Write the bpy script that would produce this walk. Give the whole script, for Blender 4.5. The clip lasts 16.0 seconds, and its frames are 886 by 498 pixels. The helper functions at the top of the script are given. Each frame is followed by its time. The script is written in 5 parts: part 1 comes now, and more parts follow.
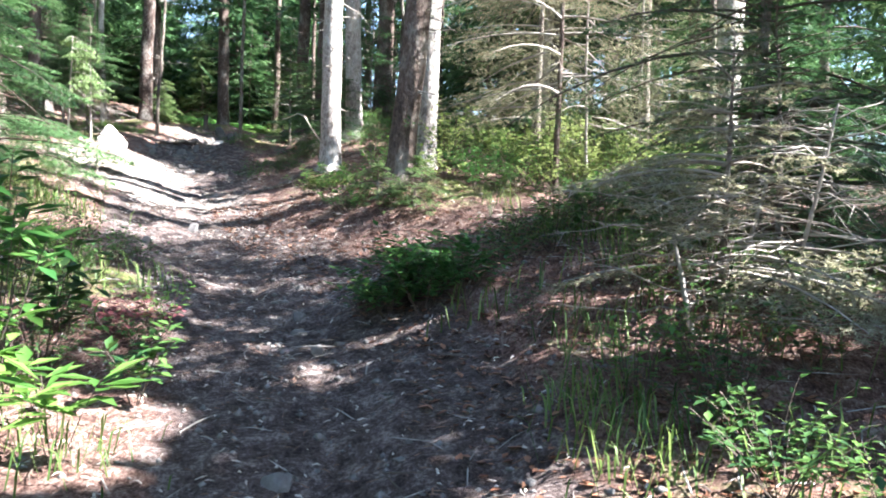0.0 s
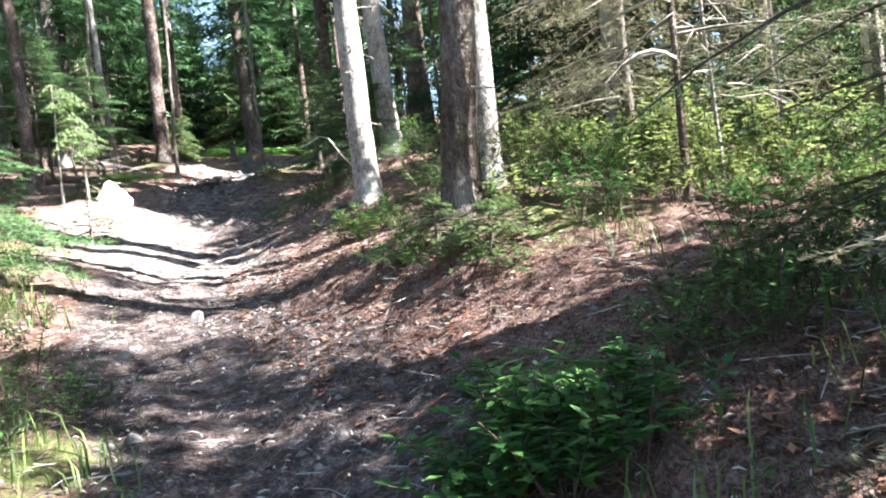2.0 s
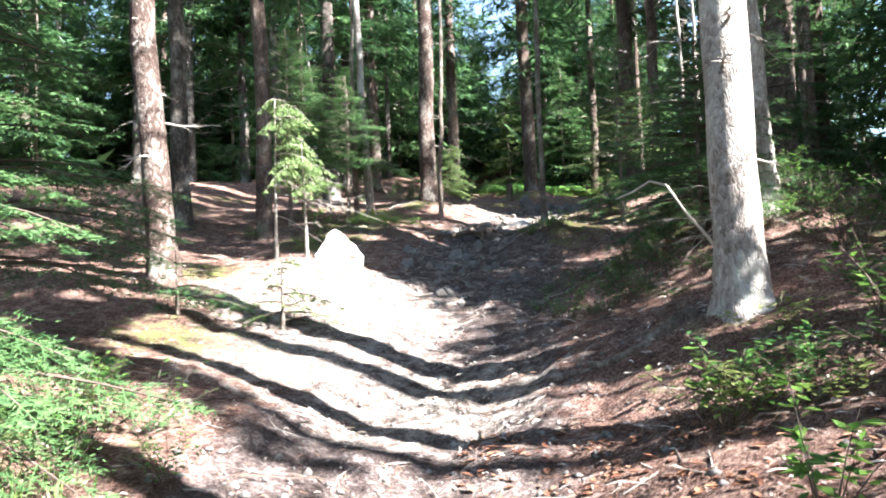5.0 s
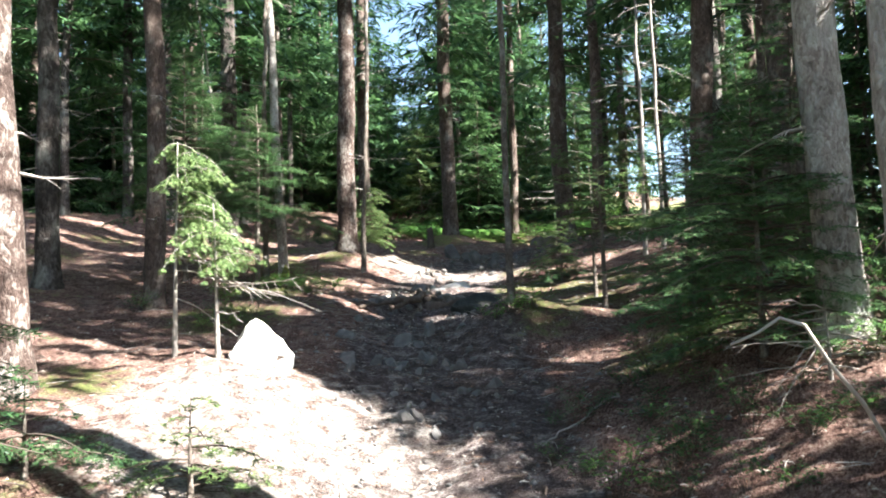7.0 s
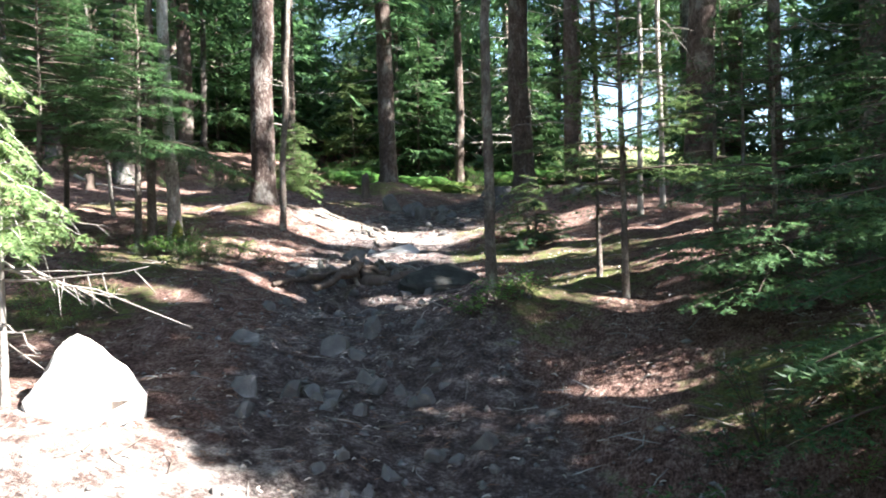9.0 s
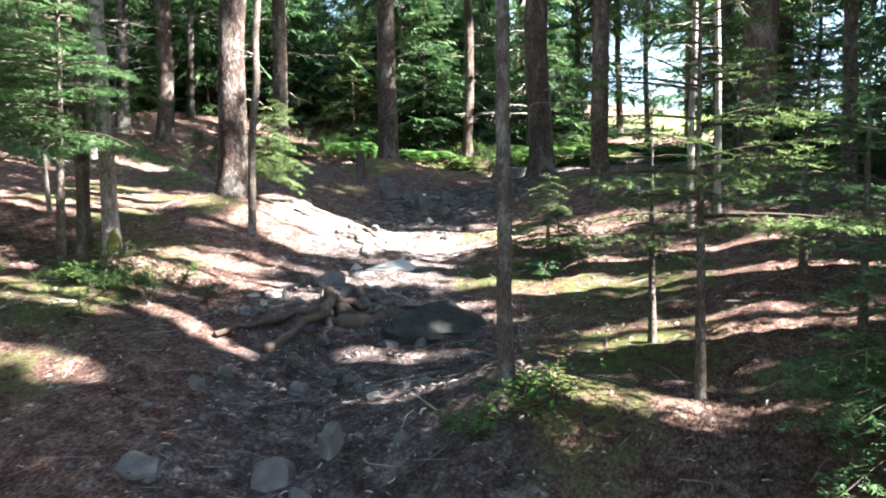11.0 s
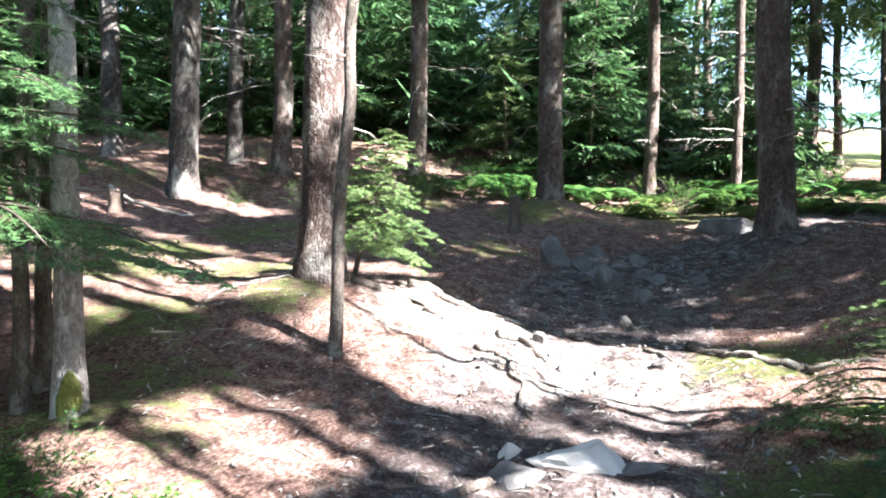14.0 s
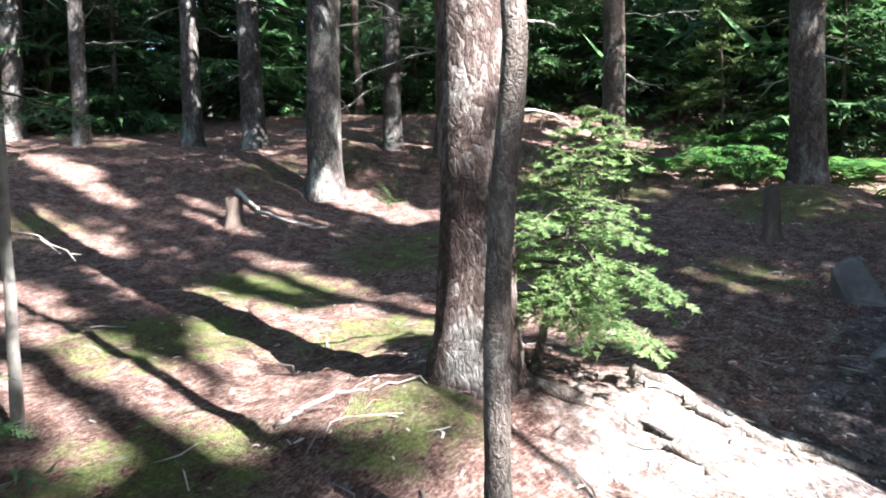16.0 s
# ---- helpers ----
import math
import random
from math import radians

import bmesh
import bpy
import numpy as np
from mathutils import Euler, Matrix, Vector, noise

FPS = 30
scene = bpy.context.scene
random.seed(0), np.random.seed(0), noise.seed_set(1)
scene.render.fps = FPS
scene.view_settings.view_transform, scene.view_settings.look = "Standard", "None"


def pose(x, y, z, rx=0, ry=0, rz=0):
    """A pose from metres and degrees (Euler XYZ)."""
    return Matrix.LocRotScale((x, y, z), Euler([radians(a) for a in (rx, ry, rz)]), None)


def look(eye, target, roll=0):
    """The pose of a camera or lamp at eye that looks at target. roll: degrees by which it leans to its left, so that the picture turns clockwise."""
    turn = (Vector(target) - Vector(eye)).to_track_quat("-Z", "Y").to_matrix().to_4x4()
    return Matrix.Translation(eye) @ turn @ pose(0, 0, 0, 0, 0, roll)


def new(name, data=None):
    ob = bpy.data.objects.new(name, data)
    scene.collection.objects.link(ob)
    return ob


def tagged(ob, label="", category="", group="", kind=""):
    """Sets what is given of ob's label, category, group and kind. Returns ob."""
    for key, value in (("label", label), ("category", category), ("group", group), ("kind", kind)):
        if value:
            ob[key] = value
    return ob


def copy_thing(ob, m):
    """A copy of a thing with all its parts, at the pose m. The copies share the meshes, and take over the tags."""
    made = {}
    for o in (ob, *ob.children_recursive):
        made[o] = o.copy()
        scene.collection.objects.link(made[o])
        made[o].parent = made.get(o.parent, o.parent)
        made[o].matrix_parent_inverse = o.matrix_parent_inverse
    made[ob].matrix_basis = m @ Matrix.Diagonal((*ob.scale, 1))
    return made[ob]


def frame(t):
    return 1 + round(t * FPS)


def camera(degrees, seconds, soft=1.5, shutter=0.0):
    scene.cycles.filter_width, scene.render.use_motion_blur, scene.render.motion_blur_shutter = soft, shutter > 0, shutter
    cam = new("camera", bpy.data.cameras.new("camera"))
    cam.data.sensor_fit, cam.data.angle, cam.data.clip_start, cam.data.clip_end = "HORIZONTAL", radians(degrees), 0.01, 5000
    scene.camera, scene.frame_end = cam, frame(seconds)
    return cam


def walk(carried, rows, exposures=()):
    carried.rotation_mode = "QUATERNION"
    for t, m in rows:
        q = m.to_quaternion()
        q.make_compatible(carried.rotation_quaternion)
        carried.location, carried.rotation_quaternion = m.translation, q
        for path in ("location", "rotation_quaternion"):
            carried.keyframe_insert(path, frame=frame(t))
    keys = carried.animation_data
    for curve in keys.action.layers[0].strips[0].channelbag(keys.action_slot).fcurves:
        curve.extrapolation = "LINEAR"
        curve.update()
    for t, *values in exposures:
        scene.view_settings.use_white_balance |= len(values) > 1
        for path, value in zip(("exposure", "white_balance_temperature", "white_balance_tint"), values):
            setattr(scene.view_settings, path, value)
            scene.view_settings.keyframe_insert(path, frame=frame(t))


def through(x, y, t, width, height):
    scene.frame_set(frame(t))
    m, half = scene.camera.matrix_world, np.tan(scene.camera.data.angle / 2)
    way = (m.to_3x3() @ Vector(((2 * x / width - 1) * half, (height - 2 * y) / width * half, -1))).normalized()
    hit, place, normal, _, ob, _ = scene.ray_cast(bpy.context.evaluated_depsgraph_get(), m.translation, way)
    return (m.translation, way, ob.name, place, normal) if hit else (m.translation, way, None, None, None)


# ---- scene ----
# eye, yaw, pitch and roll of the walker's camera
cam = camera(57.77, 16.0, soft=1.9)
ROWS = [
    (0, 2.371, 2.221, 1.415, 10.50, -0.29, 1.54),
    (0.5, 2.437, 2.494, 1.479, 14.62, 4.13, -1.35),
    (1, 2.137, 3.234, 1.681, 13.84, 1.93, -1.47),
    (1.5, 1.995, 3.691, 1.741, 12.95, 0.65, -3.73),
    (2, 1.804, 4.169, 1.845, 14.48, -0.81, -6.79),
    (2.5, 1.652, 4.649, 1.925, 17.01, -0.57, -4.42),
    (3, 1.549, 5.075, 2.017, 22.50, 1.76, -2.92),
    (3.5, 1.248, 5.406, 2.116, 27.95, 2.03, -2.40),
    (4, 0.970, 5.889, 2.163, 33.01, -0.12, -3.37),
    (4.5, 0.575, 6.709, 2.324, 34.99, 1.05, -4.39),
    (4.7, 0.428, 6.991, 2.357, 34.51, 3.03, -3.33),
    (6.8, -0.868, 8.208, 2.931, 26.74, 3.82, -1.02),
    (7, -1.036, 8.403, 3.013, 25.51, 4.76, -1.75),
    (7.5, -1.457, 8.998, 3.117, 20.27, 1.75, -4.85),
    (8, -1.691, 9.355, 3.224, 15.68, -1.37, -2.09),
    (8.5, -1.924, 9.978, 3.342, 19.18, 0.65, -1.38),
    (8.7, -2.001, 10.149, 3.272, 20.47, 0.89, -1.49),
    (10.8, -2.496, 11.556, 3.798, 19.58, -2.47, 0.21),
    (11, -2.565, 11.793, 3.811, 21.24, -2.47, -0.33),
    (11.5, -2.868, 12.284, 3.893, 25.31, -0.94, -2.01),
    (12, -3.171, 12.779, 3.960, 28.84, 2.03, -2.07),
    (12.5, -3.393, 13.116, 4.038, 27.98, 1.30, -1.71),
    (13, -3.606, 13.557, 4.113, 25.49, -2.86, -0.95),
    (13.5, -3.862, 14.138, 4.196, 28.53, -0.75, 3.43),
    (14, -4.056, 14.574, 4.324, 31.68, -1.22, 0.87),
    (14.5, -4.178, 14.911, 4.508, 30.61, -4.13, -1.89),
    (15, -4.520, 15.460, 4.470, 34.45, 4.00, 2.80),
    (15.5, -5.045, 16.090, 4.482, 40.70, 0.15, -1.20),
    (16, -5.508, 16.472, 4.681, 44.87, -3.55, -1.09),
]
EXPOSURE = 3.62
walk(cam, [(t, pose(x, y, z, 90 + pitch, 0, yaw) @ pose(0, 0, 0, 0, 0, roll)) for t, x, y, z, yaw, pitch, roll in ROWS],
     [(0.0, EXPOSURE - 0.12, 6000, 11), (1.5, EXPOSURE - 0.2, 6100, 11), (4.7, EXPOSURE - 0.2, 6200, 11), (6.8, EXPOSURE - 0.52, 6350, 8), (8.7, EXPOSURE - 0.36, 6200, 10), (10.8, EXPOSURE - 0.02, 6350, 12),
      (12.5, EXPOSURE - 0.02, 6200, 11), (14.0, EXPOSURE + 0.06, 6000, 11), (15.0, EXPOSURE, 5900, 10), (16.0, EXPOSURE - 0.2, 5900, 11)])

# ---- sky and sun ----
SUN_AZ, SUN_EL = radians(1), radians(42)          # direction towards the sun, from +x
SUN_DIR = Vector((math.cos(SUN_EL) * math.cos(SUN_AZ), math.cos(SUN_EL) * math.sin(SUN_AZ), math.sin(SUN_EL)))
world = bpy.data.worlds.new("sky")
world.use_nodes = True
scene.world = world
wn = world.node_tree
sky = wn.nodes.new("ShaderNodeTexSky")
sky.sky_type, sky.sun_disc = "NISHITA", False
sky.sun_elevation, sky.sun_rotation = SUN_EL, math.pi / 2 - SUN_AZ
wn.links.new(sky.outputs[0], wn.nodes["Background"].inputs[0])
wn.nodes["Background"].inputs[1].default_value = 0.061
sun_data = bpy.data.lights.new("sun", "SUN")
sun_data.energy, sun_data.angle, sun_data.color = 5.0, radians(0.53), (1.0, 0.965, 0.92)
sun = new("sun", sun_data)
sun.matrix_world = look((30, 0, 30), Vector((30, 0, 30)) - SUN_DIR)

# ---- mesh helpers ----
def mesh_of(name, verts, faces, mats, smooth=False, index=None):
    me = bpy.data.meshes.new(name)
    me.from_pydata([tuple(v) for v in verts], [], faces)
    for m in (mats if isinstance(mats, (list, tuple)) else [mats]):
        me.materials.append(m)
    if index is not None:
        me.polygons.foreach_set("material_index", np.asarray(index, np.int32))
    if smooth:
        me.polygons.foreach_set("use_smooth", np.ones(len(me.polygons), bool))
    me.update()
    return me


def fast_mesh(name, verts, faces, mat, smooth=False):
    """A mesh from arrays of places (n, 3) and of triangles or quads (m, k)."""
    verts, faces = np.asarray(verts, np.float32), np.asarray(faces, np.int32)
    me = bpy.data.meshes.new(name)
    me.vertices.add(len(verts))
    me.vertices.foreach_set("co", verts.ravel())
    k = faces.shape[1]
    me.loops.add(faces.size)
    me.loops.foreach_set("vertex_index", faces.ravel())
    me.polygons.add(len(faces))
    me.polygons.foreach_set("loop_start", np.arange(0, faces.size, k, dtype=np.int32))
    me.polygons.foreach_set("loop_total", np.full(len(faces), k, np.int32))
    if smooth:
        me.polygons.foreach_set("use_smooth", np.ones(len(faces), bool))
    me.materials.append(mat)
    me.update(calc_edges=True)
    return me


def part(name, me, parent, label=""):
    ob = new(name, me)
    ob.parent = parent
    return tagged(ob, label)


def unit(v):
    return v / (np.linalg.norm(v, axis=-1, keepdims=True) + 1e-9)


def tube(points, radii, sides=8, rough=0.0, rng=None, cap=True):
    """Places and quads of a round, tapering limb along points. rough: how uneven its skin is, as a share of the radius."""
    points, radii = np.asarray(points, float), np.asarray(radii, float)
    n = len(points)
    way = unit(np.gradient(points, axis=0))
    ref = np.where(np.abs(way[:, 2:3]) > 0.9, [[1.0, 0, 0]], [[0, 0, 1.0]])
    a = unit(np.cross(way, ref))
    b = np.cross(way, a)
    ang = np.linspace(0, 2 * np.pi, sides, endpoint=False)
    r = radii[:, None] * (1 + (rng.normal(0, rough, (n, sides)) if rough else 0))
    v = points[:, None] + r[..., None] * (np.cos(ang)[None, :, None] * a[:, None] + np.sin(ang)[None, :, None] * b[:, None])
    i = np.arange(n - 1)[:, None] * sides
    j = np.arange(sides)[None]
    k = (j + 1) % sides
    f = np.stack([i + j, i + k, i + sides + k, i + sides + j], -1).reshape(-1, 4)
    v = v.reshape(-1, 3)
    if cap:
        v = np.vstack([v, points[-1:]])
        e = (n - 1) * sides
        j = np.arange(sides)
        f = np.vstack([f, np.stack([e + j, e + (j + 1) % sides, np.full(sides, len(v) - 1), np.full(sides, len(v) - 1)], -1)])
        v = np.vstack([v, points[:1]])
        f = np.vstack([f, np.stack([(j + 1) % sides, j, np.full(sides, len(v) - 1), np.full(sides, len(v) - 1)], -1)])
    return v, f


def joined(pieces):
    vs, fs, at = [], [], 0
    for v, f in pieces:
        vs.append(v)
        fs.append(np.asarray(f) + at)
        at += len(v)
    return np.vstack(vs), np.vstack(fs)


def quads_to(me_name, pieces, mat, smooth=True):
    v, f = joined(pieces)
    me = bpy.data.meshes.new(me_name)
    me.from_pydata(v.tolist(), [], [tuple(dict.fromkeys(q)) for q in f.tolist()])
    me.materials.append(mat)
    if smooth:
        me.polygons.foreach_set("use_smooth", np.ones(len(me.polygons), bool))
    me.update()
    return me


# ---- lie of the land ----
TRAIL = np.array([(2.6, -6.0), (2.5, 0.5), (2.1, 3.2), (1.55, 5.1), (0.6, 6.8), (-0.9, 8.4), (-1.9, 10.0), (-2.7, 11.9),
                  (-3.8, 14.0), (-4.6, 15.8), (-5.5, 17.8), (-6.0, 19.5), (-6.3, 21.5), (-5.4, 23.6), (-3.6, 26.0), (-1.0, 30.0)])
MOUNDS = [(-7.4, 18.6, 0.26, 0.75), (-3.52, 15.0, 0.29, 0.55), (-0.8, 11.5, 0.10, 0.6), (-1.0, 13.5, 0.2, 0.7), (-8.3, 24.0, 0.18, 0.7),
          (-5.3, 22.9, 0.12, 0.6), (-4.6, 12.5, 0.12, 0.8), (0.7, 9.2, 0.1, 0.6), (-4.75, 15.7, -0.15, 0.55)]


def trail_gap(x, y):
    """Distance from the middle of the trail."""
    best = np.full(np.shape(x), 1e9)
    for a, b in zip(TRAIL[:-1], TRAIL[1:]):
        d = b - a
        u = np.clip(((x - a[0]) * d[0] + (y - a[1]) * d[1]) / (d @ d), 0, 1)
        best = np.minimum(best, np.hypot(x - a[0] - u * d[0], y - a[1] - u * d[1]))
    return best


def waves(x, y, size, seed):
    """Smooth noise of about -1 to 1, made of a few sines."""
    r = np.random.RandomState(seed)
    out = 0
    for k in range(7):
        a, f = r.uniform(0, 2 * np.pi), r.uniform(0.6, 1.7) / size
        out = out + np.sin((x * np.cos(a) + y * np.sin(a)) * f * 2 * np.pi + r.uniform(0, 6.28))
    return out / 3.2


def lie(x, y):
    """Height of the ground, without its small bumps."""
    x, y = np.asarray(x, float), np.asarray(y, float)
    yc = np.clip(y, -12, 34)
    xc = np.clip(x, -30, 14)
    z = 0.394 - 0.1123 * xc + 0.117 * yc + 0.408 * np.tanh((yc - 8) / 5)
    gap = trail_gap(x, y)
    z = z - (0.11 + 0.2 * np.exp(-((yc - 11.0) / 1.9) ** 2)) * np.exp(-(gap / 1.1) ** 2)
    u = 0.45 * np.log1p(np.exp(np.clip((xc + 0.42 * (yc - 4) - 2.1) / 0.45, -30, 30))) * np.clip((30 - y) / 8, 0, 1)
    z = z + 0.58 * np.tanh(u * 0.55 / 0.58)
    z = z + 0.13 * np.clip(y - 29, 0, 45) + 0.45 * (0.5 + 0.5 * np.tanh((-xc - 13.0) / 1.2))
    for mx, my, h, r in MOUNDS:
        z = z + h * np.exp(-((x - mx) ** 2 + (y - my) ** 2) / r ** 2)
    return z


def land(x, y):
    near = np.exp(-(trail_gap(x, y) / 0.7) ** 2)
    return lie(x, y) + (0.02 + 0.012 * near) * waves(x, y, 0.9, 3) + 0.05 * waves(x, y, 3.5, 5) * (1 - near) + 0.012 * waves(x, y, 0.33, 9)


def on_land(x, y, lift=0.0):
    return Vector((x, y, float(land(np.float64(x), np.float64(y))) + lift))

# ---- materials ----
def material(name):
    m = bpy.data.materials.new(name)
    m.use_nodes = True
    t = m.node_tree
    return m, t, t.nodes["Principled BSDF"]


def node(t, kind, links=None, **values):
    n = t.nodes.new(kind)
    for key, value in values.items():
        setattr(n, key, value)
    for socket, source in (links or {}).items():
        if isinstance(source, bpy.types.NodeSocket):
            t.links.new(source, n.inputs[socket])
        else:
            n.inputs[socket].default_value = source
    return n


def noise_of(t, scale, detail=4.0, rough=0.6, stretch=(1, 1, 1), coord="Object"):
    c = node(t, "ShaderNodeTexCoord").outputs[coord]
    m = node(t, "ShaderNodeMapping", {"Vector": c, "Scale": stretch})
    return node(t, "ShaderNodeTexNoise", {"Vector": m.outputs[0], "Scale": scale, "Detail": detail, "Roughness": rough}).outputs[0]


def ramp(t, source, stops):
    n = node(t, "ShaderNodeValToRGB", {"Fac": source})
    e = n.color_ramp.elements
    while len(e) < len(stops):
        e.new(0.5)
    for el, (at, c) in zip(e, stops):
        el.position, el.color = at, (*c, 1) if len(c) == 3 else c
    return n.outputs[0]


def mixed(t, fac, a, b, mode="MIX"):
    n = node(t, "ShaderNodeMix", {}, data_type="RGBA", blend_type=mode)
    for socket, source in ((0, fac), (6, a), (7, b)):
        if isinstance(source, bpy.types.NodeSocket):
            t.links.new(source, n.inputs[socket])
        else:
            n.inputs[socket].default_value = source if socket == 0 else (*source, 1)
    return n.outputs[2]


def bump(t, p, height, strength=0.5, distance=0.02):
    n = node(t, "ShaderNodeBump", {"Height": height, "Strength": strength, "Distance": distance})
    t.links.new(n.outputs[0], p.inputs["Normal"])


def bark(name, dark, mid, pale, lichen=0.5, scale=1.0):
    """Scaly bark: cracked plates, pale lichen in patches, a green tinge near some spots."""
    m, t, p = material(name)
    c = node(t, "ShaderNodeTexCoord").outputs["Object"]
    warp = node(t, "ShaderNodeTexNoise", {"Vector": c, "Scale": 6.0 * scale, "Detail": 3.0})
    shift = node(t, "ShaderNodeMix", {0: 0.12}, data_type="VECTOR")
    t.links.new(c, shift.inputs[4])
    t.links.new(warp.outputs[1], shift.inputs[5])
    stretched = node(t, "ShaderNodeMapping", {"Vector": shift.outputs[1], "Scale": (1, 1, 0.42)})
    plates = node(t, "ShaderNodeTexVoronoi", {"Vector": stretched.outputs[0], "Scale": 55.0 * scale}, feature="DISTANCE_TO_EDGE")
    cells = node(t, "ShaderNodeTexVoronoi", {"Vector": stretched.outputs[0], "Scale": 55.0 * scale})
    grain = noise_of(t, 60 * scale, 5, 0.7, (1, 1, 0.5))
    patches = noise_of(t, 4.5 * scale, 6, 0.65, (1, 1, 0.5))
    sep = node(t, "ShaderNodeSeparateColor", {0: cells.outputs["Color"]}).outputs[0]
    flake = node(t, "ShaderNodeMix", {0: 0.25, 2: grain, 3: sep}, data_type="FLOAT").outputs[0]
    tone = node(t, "ShaderNodeMix", {0: 0.5, 2: flake, 3: patches}, data_type="FLOAT").outputs[0]
    base = ramp(t, tone, [(0.36, dark), (0.5, mid), (0.63, pale)])
    grey = ramp(t, patches, [(0.56 - 0.1 * lichen, (0, 0, 0)), (0.66, (1, 1, 1))])
    f = node(t, "ShaderNodeMath", {0: grey, 1: lichen}, operation="MULTIPLY").outputs[0]
    base = mixed(t, f, base, (0.42, 0.43, 0.38))
    crack = ramp(t, plates.outputs[0], [(0.0, (1, 1, 1)), (0.09, (0, 0, 0))])
    crack = node(t, "ShaderNodeMath", {0: crack, 1: 0.16}, operation="MULTIPLY").outputs[0]
    base = mixed(t, crack, base, tuple(0.45 * v for v in dark))
    t.links.new(base, p.inputs["Base Color"])
    p.inputs["Roughness"].default_value = 0.92
    p.inputs["Specular IOR Level"].default_value = 0.15
    edge = ramp(t, plates.outputs[0], [(0.0, (0, 0, 0)), (0.25, (1, 1, 1))])
    h = node(t, "ShaderNodeMix", {0: 0.75, 2: edge, 3: grain}, data_type="FLOAT").outputs[0]
    bump(t, p, h, 0.8, 0.02)
    return m


def leafy(name, dark, light, shine=0.35, through=0.35, scale=3.0):
    """Needles and leaves, a little of the light passing through them."""
    m, t, p = material(name)
    isl = node(t, "ShaderNodeNewGeometry").outputs["Random Per Island"]
    n = noise_of(t, scale, 3, 0.6)
    f = node(t, "ShaderNodeMix", {0: 0.5, 2: isl, 3: n}, data_type="FLOAT").outputs[0]
    c = ramp(t, f, [(0.25, dark), (0.75, light)])
    t.links.new(c, p.inputs["Base Color"])
    p.inputs["Roughness"].default_value = 0.5
    p.inputs["Specular IOR Level"].default_value = shine
    tr = node(t, "ShaderNodeBsdfTranslucent", {"Color": c})
    mx = node(t, "ShaderNodeMixShader", {0: through, 1: p.outputs[0], 2: tr.outputs[0]})
    t.links.new(mx.outputs[0], t.nodes["Material Output"].inputs[0])
    return m


def plain(name, stops, scale, rough=0.9, bumps=0.5, depth=0.01, stretch=(1, 1, 1), spec=0.2):
    m, t, p = material(name)
    a, b = noise_of(t, scale, 6, 0.7, stretch), noise_of(t, scale * 0.17, 4, 0.6, stretch)
    f = node(t, "ShaderNodeMix", {0: 0.45, 2: a, 3: b}, data_type="FLOAT").outputs[0]
    t.links.new(ramp(t, f, stops), p.inputs["Base Color"])
    p.inputs["Roughness"].default_value = rough
    p.inputs["Specular IOR Level"].default_value = spec
    bump(t, p, a, bumps, depth)
    return m


# grey scaly bark, its tone raised for the sunlight on trailside trunks
BARK_PALE_LIT = bark("bark_grey_scaly_lit", (0.14, 0.115, 0.10), (0.34, 0.30, 0.27), (0.54, 0.51, 0.47), 0.55)
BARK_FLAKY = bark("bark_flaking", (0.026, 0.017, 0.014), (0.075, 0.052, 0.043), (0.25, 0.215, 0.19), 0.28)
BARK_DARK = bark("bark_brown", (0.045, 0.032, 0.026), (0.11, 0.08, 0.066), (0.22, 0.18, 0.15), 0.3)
BARK_FAR = bark("bark_distant", (0.032, 0.026, 0.022), (0.08, 0.066, 0.058), (0.2, 0.18, 0.16), 0.4, 0.7)
BARK_THIN = bark("bark_thin_stems", (0.07, 0.055, 0.045), (0.15, 0.12, 0.10), (0.28, 0.25, 0.21), 0.4, 1.6)
TWIG_DEAD = plain("dead_twig", [(0.3, (0.16, 0.13, 0.11)), (0.7, (0.40, 0.37, 0.33))], 20, 0.9)
TWIG_DARK = plain("dark_twig", [(0.3, (0.05, 0.036, 0.028)), (0.7, (0.14, 0.11, 0.09))], 25, 0.9)
STICK_PALE = plain("bleached_stick", [(0.3, (0.30, 0.25, 0.20)), (0.7, (0.56, 0.50, 0.43))], 18, 0.85, stretch=(1, 1, 0.3))
ROCK = plain("grey_stone", [(0.3, (0.07, 0.062, 0.058)), (0.5, (0.15, 0.138, 0.13)), (0.72, (0.29, 0.275, 0.26))], 9, 0.85, 0.7, 0.02)
ROCK_DARK = plain("dark_mossy_stone", [(0.3, (0.02, 0.021, 0.018)), (0.5, (0.05, 0.05, 0.044)), (0.72, (0.12, 0.116, 0.105))], 8, 0.9, 0.8, 0.03)
# white stone; on the pointed boulder the white is sunlight in the colour
ROCK_WHITE_LIT = plain("pale_lit_stone", [(0.3, (0.38, 0.36, 0.33)), (0.55, (0.55, 0.52, 0.48)), (0.75, (0.68, 0.66, 0.62))], 7, 0.8, 0.6, 0.02)
ROTTEN = plain("rotten_wood", [(0.3, (0.05, 0.038, 0.03)), (0.55, (0.13, 0.095, 0.075)), (0.75, (0.3, 0.25, 0.2))], 14, 0.95, 0.9, 0.02, (1, 1, 0.3))
MOSS = plain("moss", [(0.3, (0.03, 0.05, 0.012)), (0.55, (0.10, 0.14, 0.03)), (0.75, (0.22, 0.25, 0.06))], 40, 0.95, 0.9, 0.015, spec=0.05)
MOSS_PALE = plain("yellow_moss", [(0.3, (0.09, 0.10, 0.03)), (0.55, (0.22, 0.23, 0.07)), (0.75, (0.38, 0.37, 0.14))], 60, 0.95, 0.9, 0.02, spec=0.05)
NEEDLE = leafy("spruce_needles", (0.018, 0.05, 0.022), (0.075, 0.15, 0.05))
